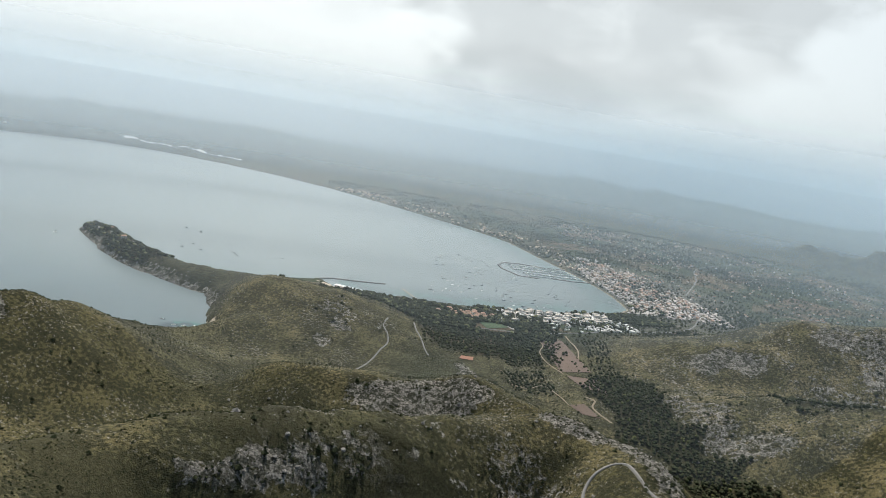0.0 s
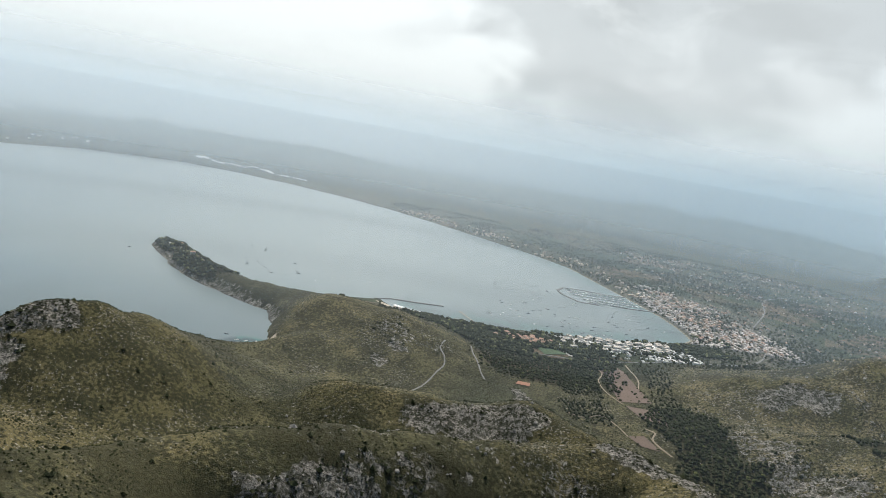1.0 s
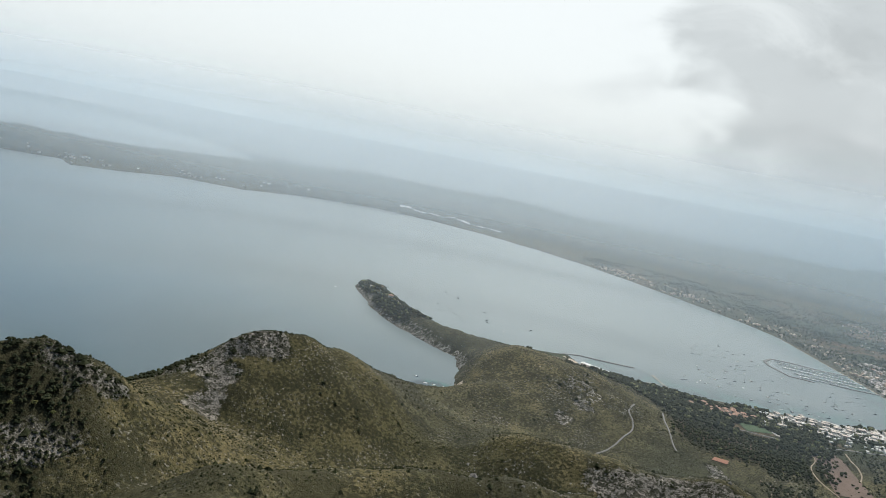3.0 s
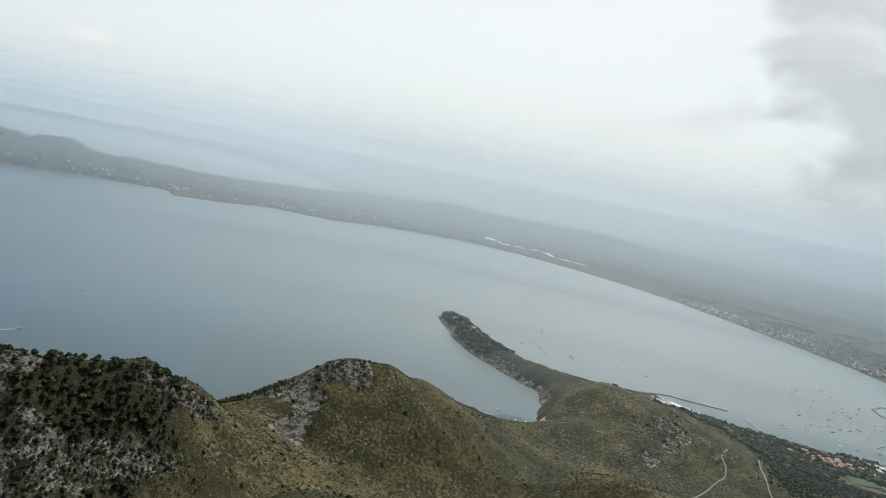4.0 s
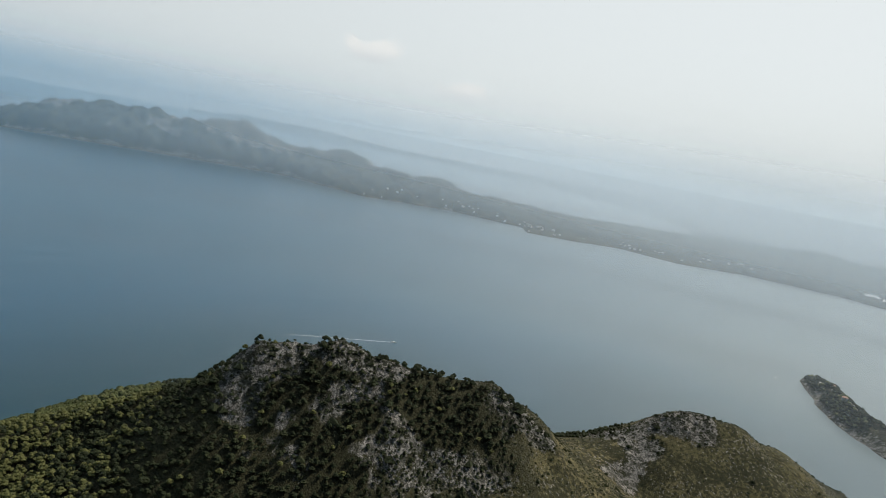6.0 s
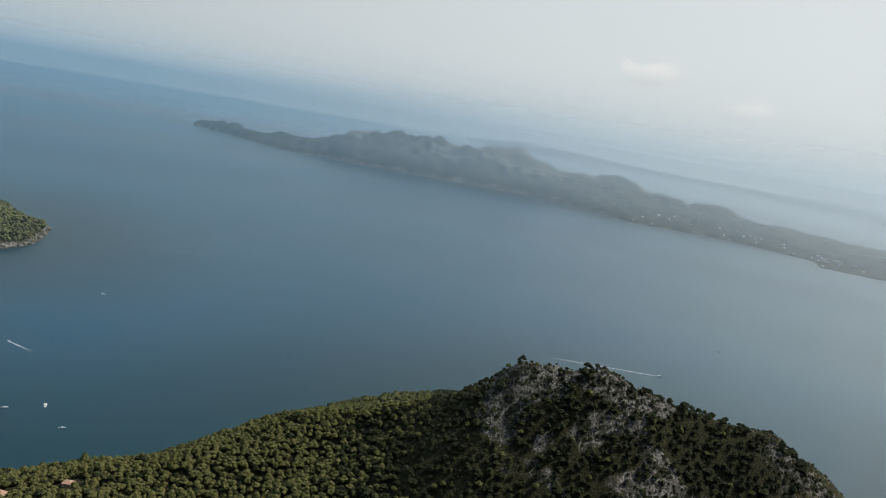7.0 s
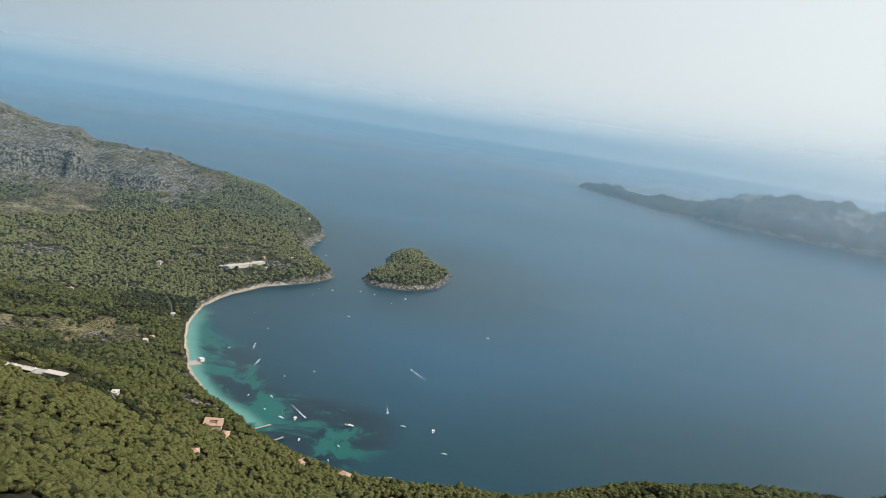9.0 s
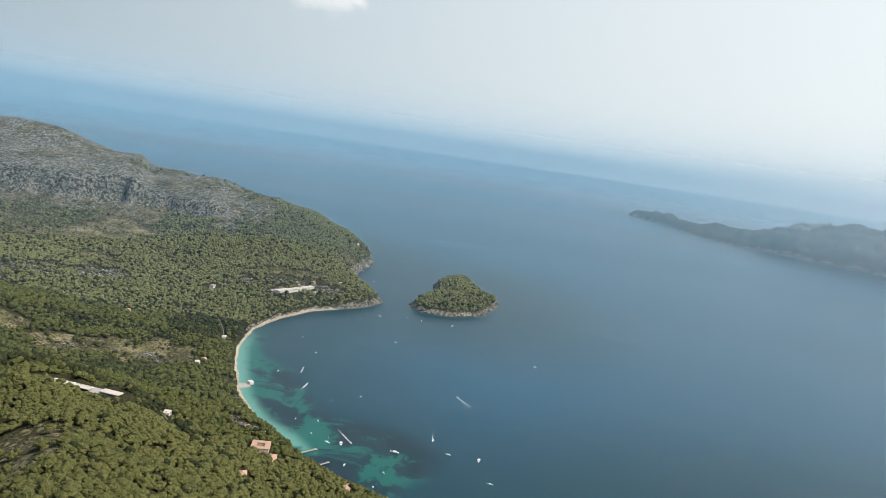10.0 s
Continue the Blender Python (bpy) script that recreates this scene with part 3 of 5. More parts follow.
def used_only(points, faces, keep):
    faces = faces[keep[faces].any(1)]
    ids, inverse = np.unique(faces, return_inverse=True)
    return ids, inverse.reshape(faces.shape)


FINE = np.concatenate([np.arange(-153, 40.01, 0.2), np.arange(43, 205, 3.0)])
RADII = np.concatenate([np.geomspace(0.4, 14, 14, endpoint=False), np.geomspace(14, 80, 18, endpoint=False), np.geomspace(80, 360, 190, endpoint=False), np.geomspace(360, 530, 48, endpoint=False), np.geomspace(530, 700, 72, endpoint=False), np.geomspace(700, 1150, 60, endpoint=False), np.geomspace(1150, 1520, 60, endpoint=False), np.geomspace(1520, 4950, 60)])
gx, gy, na, nr = polar_sheet("ground", FINE, RADII)
gh, ginland, graw, grock = survey(gx, gy)
gwood = woods(gx, gy, gh, ginland, graw, grock)
ids, faces = used_only(None, sheet_faces(na, nr), ginland > -14)
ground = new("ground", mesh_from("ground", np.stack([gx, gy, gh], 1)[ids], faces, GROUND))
tagged(ground, "dry scrub hills, limestone crags and coastal plain", "ground", kind="structure")
gaz, gr = np.degrees(np.arctan2(gx, gy)), np.hypot(gx, gy)
beach = np.maximum.reduce([smooth(ginland + 2.0 * fbm(gx, gy, 18, 3, 97), 1.3, 0.6) * (np.abs(gy + 185) < 40) * (gx < -180) * (gx > -340) * (graw < 30),
                           smooth(ginland, 9, 6) * (np.abs(gx + 45) < 26) * (gy > 385) * (gy < 412),
                           smooth(ginland, 4, 2) * (np.hypot(gx + 102, gy - 290) < 14),
                           0.62 * smooth(ginland, 2.4, 1.2) * (gx > 60) * (gx < 140) * (gy > 455) * (gy < 700)])
farm = smooth(gr, 1250, 750) * smooth(graw, 9, 3) * smooth(gy, 300, 330) * smooth(gaz, -40, -30) * (ginland > 3)
built = np.clip(smooth(np.hypot((gx - 170) / 0.8, (gy - 530) / 1.3), 105, 60) + smooth(np.abs(gx - 75), 75, 50) * smooth(np.abs(gy - 425), 30, 18)
                + smooth(ginland, 60, 25) * (gy > 560) * (gaz > -60) * 0.55, 0, 1) * (graw < 8)
lush = np.clip(smooth(graw, 18, 6) * 0.5 + 0.6 * smooth(fbm(gx, gy, 70, 3, 33), 0.0, 0.2) * smooth(gaz, 22, 12) + 1.0 * (gr > 900) + 0.7 * smooth(gaz, -70, -80), 0, 1) * (1 - 0.7 * (gr > 400) * (gr < 800) * smooth(gaz, -100, -110))
maquis = np.maximum(gwood, 0.52 * smooth(gaz, -47.5, -50.5) * (gaz > -82) * (gr > 85) * (gr < 190) * (grock < 0.6))
# foreground shrubs; this dark cover also stands in for cloud shade there
maquis = np.maximum(maquis, 0.60 * smooth(fbm(gx, gy, 18, 4, 99, 0.6), -0.22, 0.10) * smooth(gr, 178, 150) * (gaz > -52) * smooth(gaz, 16, 8))
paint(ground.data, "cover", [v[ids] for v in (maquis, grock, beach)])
pale_grass = np.maximum.reduce([glades(gx, gy), 0.4 * smooth(gaz, 14, 19) * smooth(gr, 225, 270) * (gr < 640) * (ginland > 3), 0.62 * (gr > 430) * (gr < 800) * smooth(gaz, -112, -122)])
paint(ground.data, "use", [v[ids] for v in (farm, built, lush, pale_grass)])

# the sea, one sheet out to the horizon
sx, sy, sna, snr = polar_sheet("sea", np.concatenate([np.arange(-153, 40.01, 0.5), np.arange(44, 205, 4.0)]),
                               np.concatenate([np.geomspace(60, 150, 6, endpoint=False), np.geomspace(150, 460, 105, endpoint=False), np.geomspace(460, 4990, 45)]))
main = np.maximum(inside_by(sx, sy, COAST), inside_by(sx, sy, ISLET))
off = np.maximum(-main, 0)
bay = smooth(np.hypot(sx + 215, sy + 130), 120, 60)
port = smooth(sy, 330, 420) * (sx > -60) * (sx < 160)
wide = 13 + 24 * smooth(sy, -195, -150)
shallow = np.clip(smooth(off, wide, wide * 0.25) * bay * smooth(sy, -66, -98) + 0.55 * smooth(np.hypot(sx + 203, (sy + 98) * 0.8), 26, 8) + 0.9 * smooth(np.hypot(sx + 105, sy - 291), 17, 5) + 0.35 * smooth(off, 60, 5) * port, 0, 1)
shore = np.clip(smooth(off, 9, 0) * bay * (sx < -183) + 0.9 * smooth(np.hypot(sx + 103, sy - 289), 10, 2), 0, 1)
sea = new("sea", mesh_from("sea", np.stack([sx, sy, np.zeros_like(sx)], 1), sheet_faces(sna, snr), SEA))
# last channel: painted water glare, stronger towards the sun's heading
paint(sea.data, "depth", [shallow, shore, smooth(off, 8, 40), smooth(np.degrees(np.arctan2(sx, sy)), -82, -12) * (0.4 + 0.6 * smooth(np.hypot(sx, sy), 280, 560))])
paint(sea.data, "offshore", [smooth(off, 4, 130)])
tagged(sea, "calm blue-grey sea with pale shallows along the beaches", "sea", kind="structure")


def haze_shell(start, reach, length, rows, label):
    """One of a set of nested cones of sea haze about the look-out. Each holds the haze that lies between start and reach:
    nothing where it leaves the water, all of it half-way up, thinning out above the eye."""
    az = np.arange(-200, 160, 2.0)
    run = max(0.12 * start, 125.0)
    rise = np.linspace(0, 1, rows)
    seen = (start + rise * run) / np.maximum(1 - rise, 1e-6)
    depth = (reach - start) / length * (1 - np.exp(-(seen - start) / (0.7 * (reach - start))))
    lift = np.linspace(0, 1, rows)[1:]
    top = (start + run) * (1 + 0.5 * lift)
    angle = 26.0 * lift ** 1.5
    r = np.concatenate([start + rise * run, top])
    z = np.concatenate([rise * H, H + top * np.tan(np.radians(angle))])
    depth = np.concatenate([depth, depth[-1] * np.exp(-angle / 1.6)])
    a, rr = np.meshgrid(np.radians(az), r, indexing="ij")
    zz, dd = np.meshgrid(az, z, indexing="ij")[1], np.meshgrid(az, depth, indexing="ij")[1]
    deg = np.degrees(a)
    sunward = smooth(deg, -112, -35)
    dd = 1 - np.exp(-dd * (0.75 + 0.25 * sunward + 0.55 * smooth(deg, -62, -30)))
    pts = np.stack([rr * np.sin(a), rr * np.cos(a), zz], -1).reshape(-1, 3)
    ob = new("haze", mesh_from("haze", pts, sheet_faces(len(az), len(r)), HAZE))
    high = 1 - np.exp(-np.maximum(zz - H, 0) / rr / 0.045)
    # painted tint share, palest towards the sun and high up
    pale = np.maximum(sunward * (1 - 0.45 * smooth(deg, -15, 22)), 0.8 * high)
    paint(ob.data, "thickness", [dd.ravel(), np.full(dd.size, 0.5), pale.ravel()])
    return tagged(ob, label, "haze", kind="structure")


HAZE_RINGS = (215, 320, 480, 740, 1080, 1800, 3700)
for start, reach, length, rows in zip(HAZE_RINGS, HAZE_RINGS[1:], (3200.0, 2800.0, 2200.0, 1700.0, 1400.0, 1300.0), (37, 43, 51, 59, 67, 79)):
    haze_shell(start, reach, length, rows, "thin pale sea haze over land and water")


# ---- roads and yards in plan ----
ROADS = [  # label, line, width, kind of surface
    ("pale asphalt road climbing the hill flank", [(-28, 252), (-23, 267), (-21, 275), (-19, 284), (-17, 292), (-18, 300), (-21, 308), (-20, 318)], 0.9, "asphalt"),
    ("pale asphalt road bending through the pines", [(-8, 332), (-6, 320), (-3.6, 311), (-1, 298), (1.5, 291)], 0.9, "asphalt"),
    ("looping look-out road on the rocky spur", [(40, 140), (41, 148), (42.5, 155), (45, 159), (49, 160.5), (52, 158), (53, 151), (54, 145), (57, 136)], 1.0, "asphalt"),
    ("grey bypass road round the town", [(196, 565), (195, 545), (192, 520), (184, 482), (168, 445), (146, 415), (122, 395), (100, 383), (78, 372), (59, 363), (41, 360), (26, 358)], 1.5, "asphalt"),
    ("earth track between the fields", [(72, 362), (72, 345), (73, 330), (71, 318)], 0.8, "earth"),
    ("earth track along the olive groves", [(52, 356), (57, 340), (54, 325), (55, 311), (61, 296)], 0.6, "earth"),
    ("winding earth track below the fields", [(66, 268), (68.8, 264), (67, 258), (68.9, 252), (72, 246)], 0.9, "earth"),
    ("pale track through the terraces", [(33, 290), (38, 284), (36, 276), (43, 272), (50, 277), (55, 268), (58, 258)], 0.5, "earth"),
    ("pale road through the pine wood", [(-127, -115), (-129, -118), (-133, -126), (-138, -134), (-143, -142)], 0.5, "asphalt"),
    ("narrow straight drive to the beach", [(-262, -224), (-253, -213), (-241, -202)], 0.45, "asphalt"),
    ("straight country road over the plain", [(200, 560), (235, 640), (262, 720), (330, 800), (420, 880)], 1.6, "asphalt"),
    ("drive along the headland", [(-160, 388), (-172, 396), (-186, 408), (-198, 418)], 0.7, "earth"),
]
YARDS = [(-115, -147, 5), (-117, -139, 5), (-118, -131, 5), (-112, -138, 4), (-110, -144, 4), (-113, -130, 3), (-140, -134, 3), (-160, -117, 5), (-156, -109, 5), (-208, -186, 3), (-215, -189, 3), (-299, -262, 5), (-330, -232, 4.5),
         (-342, -231, 4.5), (-320, -236, 4.5), (-326, -226, 4.5), (-233, -252, 3), (-208, -168, 5), (-168, -245, 8), (-161, -87, 3.5), (-475, -276, 3.5), (-246, -205, 2), (-126, -96, 3),
         (-172, -131, 3), (-164, -75, 3), (-156, -57, 3), (-159, -44, 3), (18, 299, 4.5), (34, 362, 11), (24, 388, 9), (3, 384, 6), (-188, 408, 4), (-205, 428, 4)]


# ---- vegetation and stones ----
def lump(levels, seed, rough, flat=1.0):
    """A knobbly ball: points and triangles."""
    bm = bmesh.new()
    bmesh.ops.create_icosphere(bm, subdivisions=levels, radius=1.0)
    rng = np.random.default_rng(seed)
    p = np.array([v.co[:] for v in bm.verts])
    p = p * (1 + rough * rng.uniform(-1, 1, len(p)))[:, None]
    p[:, 2] = np.where(p[:, 2] < 0, p[:, 2] * 0.6, p[:, 2]) * flat
    f = np.array([[v.index for v in q.verts] for q in bm.faces])
    bm.free()
    return p, f


def scatter(name, x, y, z, size, kinds, mat, label, category, seed, lean=(0.8, 1.25)):
    """Many small forms joined into one mesh."""
    rng = np.random.default_rng(seed)
    pick = rng.integers(0, len(kinds), len(x))
    turn = rng.uniform(0, 2 * np.pi, len(x))
    tall = rng.uniform(*lean, len(x))
    points, faces, start = [], [], 0
    for k, (p, f) in enumerate(kinds):
        m = np.nonzero(pick == k)[0]
        if not len(m):
            continue
        c, s = np.cos(turn[m])[:, None], np.sin(turn[m])[:, None]
        q = np.stack([p[:, 0] * c - p[:, 1] * s, p[:, 0] * s + p[:, 1] * c, p[:, 2] * tall[m][:, None]], -1) * size[m][:, None, None]
        q += np.stack([x[m], y[m], z[m]], -1)[:, None]
        points.append(q.reshape(-1, 3))
        faces.append((f[None] + (start + np.arange(len(m)) * len(p))[:, None, None]).reshape(-1, 3))
        start += len(m) * len(p)
    ob = new(name, mesh_from(name, np.concatenate(points), np.concatenate(faces), mat, False))
    return tagged(ob, label, category, kind="stuff")


def sample(step, r0, r1, seed, az0=-153.0, az1=38.0):
    """Places of a jittered grid in a stretch of the plan."""
    rng = np.random.default_rng(seed)
    g = np.arange(-r1, r1, step)
    x, y = (v.ravel() + rng.uniform(-0.45, 0.45, v.size) * step for v in np.meshgrid(g, g))
    r, az = np.hypot(x, y), np.degrees(np.arctan2(x, y))
    m = (r > r0) & (r < r1) & (az > az0) & (az < az1)
    return x[m], y[m], rng




def clumped(seed):
    """A crown of five uneven clumps."""
    rng = np.random.default_rng(seed)
    points, tris, start = [], [], 0
    for k in range(5):
        p, f = lump(1, seed * 17 + k, 0.24, 0.9)
        a = 2 * np.pi * k / 4 + rng.uniform(-0.4, 0.4)
        off = (0.5 * math.cos(a), 0.5 * math.sin(a), rng.uniform(-0.12, 0.12)) if k < 4 else (0, 0, 0.38)
        points.append(p * rng.uniform(0.48, 0.66) + off)
        tris.append(f + start)
        start += len(p)
    return np.concatenate(points), np.concatenate(tris)


CROWNS = [clumped(i) for i in range(8)]
FAR_CROWNS = [lump(1, 20 + i, 0.22, 1.0) for i in range(5)]
TUFTS = [(np.array([(1, 0, 0), (0, 1, 0.1), (-1, 0, 0), (0, -1, 0.1), (0.1 * i, 0.15, 0.9), (0, 0, -0.5)], float) * (1 + 0.1 * i, 1.1 - 0.1 * i, 1),
          np.array([(0, 1, 4), (1, 2, 4), (2, 3, 4), (3, 0, 4), (1, 0, 5), (2, 1, 5), (3, 2, 5), (0, 3, 5)])) for i in range(-2, 3)]
STONES = [lump(1, 40 + i, 0.32, 0.6) for i in range(6)]


def cleared(x, y):
    """Ground kept free of trees: roads, yards and houses."""
    hit = np.zeros(x.shape, bool)
    for _, line, width, _ in ROADS:
        for (ax, ay), (bx, by) in zip(line, line[1:]):
            t = np.clip(((x - ax) * (bx - ax) + (y - ay) * (by - ay)) / ((bx - ax) ** 2 + (by - ay) ** 2), 0, 1)
            hit |= np.hypot(x - ax - t * (bx - ax), y - ay - t * (by - ay)) < width / 2 + 0.9
    for cx, cy, radius in YARDS:
        hit |= np.hypot(x - cx, y - cy) < radius
    return hit


tx, ty, rng = sample(1.5, 84, 345, 5)
th, ti, traw, trock = survey(tx, ty)
m = (rng.uniform(0, 1, len(tx)) < woods(tx, ty, th, ti, traw, trock) * 0.95) & ~cleared(tx, ty)
tx, ty, th = tx[m], ty[m], th[m]
size = rng.uniform(0.62, 1.05, len(tx)) * np.where((np.degrees(np.arctan2(tx, ty)) > -79) & (ty < 120) & (tx < -60), 0.78, 1.0) * np.where((ty > 120) & (tx < -20), 0.62, np.where(ty > 120, 0.8, 1.0)) * np.where(rng.uniform(0, 1, len(tx)) < 0.12, 1.3, 1.0)
near_r = np.hypot(tx, ty)
taz = np.degrees(np.arctan2(tx, ty))
order = np.argsort(near_r + 1000 * ((near_r < 116) | (taz > -84) | (taz < -141)))
single = np.zeros(len(tx), bool)
single[order[:280]] = True
# dark foliage near the peak also stands in for cloud shade on the trees
dark_or_shaded = (rng.uniform(0, 1, len(tx)) < np.where((ty > 100) & (tx > 20), 0.97, np.where(taz > -77, 0.96, np.where((taz > -84) & (near_r < 165), 0.6, 0.05 + 0.8 * smooth(fbm(tx, ty, 45, 3, 140), 0.0, 0.14) * (near_r > 150))))) & ~single
for pick, name, mat, label in ((~dark_or_shaded & ~single, "pine_wood", PINE, "dense wood of olive-green umbrella pines"), (dark_or_shaded, "oak_wood", OAK, "dark green trees and tall shrubs, also pines darkened for cloud shade")):
    for band, shapes in ((near_r < 195, CROWNS), (near_r >= 195, FAR_CROWNS)):
        q = pick & band
        scatter(name, tx[q], ty[q], th[q] + 1.0 * size[q], size[q], shapes, mat, label, "woodland", 7)
tx2, ty2, rng = sample(1.5, 345, 640, 6)
th2, ti2, traw2, trock2 = survey(tx2, ty2)
m = rng.uniform(0, 1, len(tx2)) < woods(tx2, ty2, th2, ti2, traw2, trock2) * 0.85
m &= ~cleared(tx2, ty2)
tx2, ty2, th2 = tx2[m], ty2[m], th2[m]
size = rng.uniform(0.55, 0.98, len(tx2)) * np.where(rng.uniform(0, 1, len(tx2)) < 0.1, 1.35, 1.0) * np.where(ty2 > 0, 1.25, 1.0)
for pick, name, mat in ((rng.uniform(0, 1, len(tx2)) < np.where(ty2 > 0, 0.12, 0.86), "far_pine_wood", HAZED_PINE), (None, "far_oak_wood", OAK)):
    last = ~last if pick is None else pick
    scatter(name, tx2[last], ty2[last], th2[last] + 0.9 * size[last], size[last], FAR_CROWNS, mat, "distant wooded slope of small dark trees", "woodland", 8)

# gardens and field trees of the town and the plain
vx, vy, rng = sample(2.7, 360, 1000, 61, -10.0, 36.0)
vh, vi, vraw, vrock = survey(vx, vy)
near_town = smooth(np.hypot((vx - 120) / 1.1, vy - 470), 150, 70)
m = (vi > 3) & (vraw < 12) & ~cleared(vx, vy) & (rng.uniform(0, 1, len(vx)) < 0.10 + 0.5 * smooth(fbm(vx, vy, 34, 4, 131, 0.6), -0.05, 0.15) + 0.28 * near_town)
size = rng.uniform(0.55, 1.25, m.sum())
scatter("garden_trees", vx[m], vy[m], vh[m] + 0.6 * size, size, TUFTS, OAK, "dark garden trees and hedges between the houses", "trees", 62)

# olive and almond rows on the terraces between the fields
ox, oy = [], []
rng = np.random.default_rng(64)
for corners, nu, nv in ((((31, 346), (48, 356), (53, 300), (37, 296)), 14, 34), (((33, 288), (52, 294), (55, 266), (38, 268)), 12, 16), (((78, 350), (88, 346), (84, 296), (76, 300)), 7, 22), (((57, 350), (66, 354), (73, 302), (61, 300)), 4, 13)):
    a, b, c, d = (np.array(q, float) for q in corners)
    for u in np.linspace(0, 1, nu):
        for v in np.linspace(0, 1, nv):
            if rng.uniform() < 0.72:
                p = (a * (1 - u) + b * u) * (1 - v) + (d * (1 - u) + c * u) * v + rng.uniform(-0.45, 0.45, 2)
                ox.append(p[0]), oy.append(p[1])
ox, oy = np.array(ox), np.array(oy)
size = rng.uniform(0.35, 0.75, len(ox))
scatter("olive_grove", ox, oy, survey(ox, oy)[0] + 0.5 * size, size, FAR_CROWNS, OAK, "rows of dark olive trees on brown soil", "orchard", 65)

# low scrub and stones on the open slopes
bx, by, rng = sample(0.98, 86, 430, 9)
bh, bi, braw, brock = survey(bx, by)
patchy = smooth(fbm(bx, by, 16, 4, 70, 0.6), -0.12, 0.2)
open_ground = (bi > 3) & (braw > 5) & (woods(bx, by, bh, bi, braw, brock) < 0.4)
baz, brad = np.degrees(np.arctan2(bx, by)), np.hypot(bx, by)
on_peak = (baz < -44) & (baz > -80) & (brad < 200)
m = open_ground & (rng.uniform(0, 1, len(bx)) < 0.22 + 0.55 * patchy + 0.3 * on_peak)
size = rng.uniform(0.12, 0.3, m.sum()) * np.where(rng.uniform(0, 1, m.sum()) < 0.04, 2.4, 1.0)
size = size * np.where(brock[m] > 0.45, np.where(on_peak[m], 2.1, 1.5), 1.0)
scatter("scrub", bx[m], by[m], bh[m] + 0.25 * size, size, TUFTS, OAK, "low dark maquis shrubs dotted over the dry slopes", "shrubs", 10)
m = (bi > 1) & (rng.uniform(0, 1, len(bx)) < np.where((brad < 215) & (baz > -25), 0.20, np.where(baz > 13, 0.22, 0.12)) * brock ** 1.5) & (by > -60) & ~((np.degrees(np.arctan2(bx, by)) < -44) & (np.hypot(bx, by) < 200))
size = rng.uniform(0.12, 0.36, m.sum()) * np.where((brad[m] < 215) & (rng.uniform(0, 1, m.sum()) < 0.25), 1.7, 1.0) * np.where(rng.uniform(0, 1, m.sum()) < 0.08, 1.9, 1.0)
scatter("boulders", bx[m], by[m], bh[m] + 0.1 * size, size, STONES, LIMESTONE, "grey limestone boulders and outcrops", "rocks", 11, (0.8, 1.8))


# ---- building helpers ----
def part(name, bm, mat, parent, label=""):
    """Links a bmesh as one mesh object under a thing or a part."""
    me = bpy.data.meshes.new(name)
    bmesh.ops.recalc_face_normals(bm, faces=bm.faces)
    bm.to_mesh(me)
    bm.free()
    me.materials.append(mat)
    ob = new(name, me)
    if parent is not None:
        ob.parent = parent
    return tagged(ob, label)


def share(name, data, parent, at):
    """Another part on the same mesh."""
    ob = new(name, data)
    ob.parent, ob.location = parent, at
    return ob


def box(x, y, z, w, d, h, bevel=0.0):
    """A box whose foot's middle is at x, y, z."""
    bm = bmesh.new()
    bmesh.ops.create_cube(bm, size=1.0, matrix=Matrix.Translation((x, y, z + h / 2)) @ Matrix.Diagonal((w, d, h, 1)))
    if bevel:
        bmesh.ops.bevel(bm, geom=bm.edges[:], offset=bevel, segments=1, affect="EDGES")
    return bm


def hip(w, d, z, h, over=0.12):
    """A hipped roof with eaves."""
    bm = bmesh.new()
    a, b, r = w / 2 + over, d / 2 + over, max(w - d, 0.1) / 2
    low = [bm.verts.new((x, y, z)) for x, y in ((-a, -b), (a, -b), (a, b), (-a, b))]
    base = [bm.verts.new((v.co.x, v.co.y, z - 0.06)) for v in low]
    top = [bm.verts.new((-r, 0, z + h)), bm.verts.new((r, 0, z + h))]
    for f in ((low[0], low[1], top[1], top[0]), (low[2], low[3], top[0], top[1]), (low[1], low[2], top[1]), (low[3], low[0], top[0]), base[::-1],
              *((base[i], base[(i + 1) % 4], low[(i + 1) % 4], low[i]) for i in range(4))):
        bm.faces.new(f)
    return bm


def rod(a, b, r0, r1, sides=6):
    """A tapered rod from a to b."""
    bm = bmesh.new()
    a, b = Vector(a), Vector(b)
    m = Matrix.Translation((a + b) / 2) @ (b - a).to_track_quat("Z", "Y").to_matrix().to_4x4()
    bmesh.ops.create_cone(bm, cap_ends=True, segments=sides, radius1=r0, radius2=r1, depth=(b - a).length, matrix=m)
    return bm


def merge(*several):
    """Joins bmeshes into the first."""
    first = several[0]
    for other in several[1:]:
        me = bpy.data.meshes.new("joined")
        other.to_mesh(me)
        first.from_mesh(me)
        other.free()
        bpy.data.meshes.remove(me)
    return first


def level(x, y):
    return float(survey(np.array([float(x)]), np.array([float(y)]))[0][0])


def levels(pairs):
    p = np.array(pairs, float)
    return survey(p[:, 0], p[:, 1])[0]


def thing(name, label, category, group=""):
    return tagged(new(name), label, category, group)


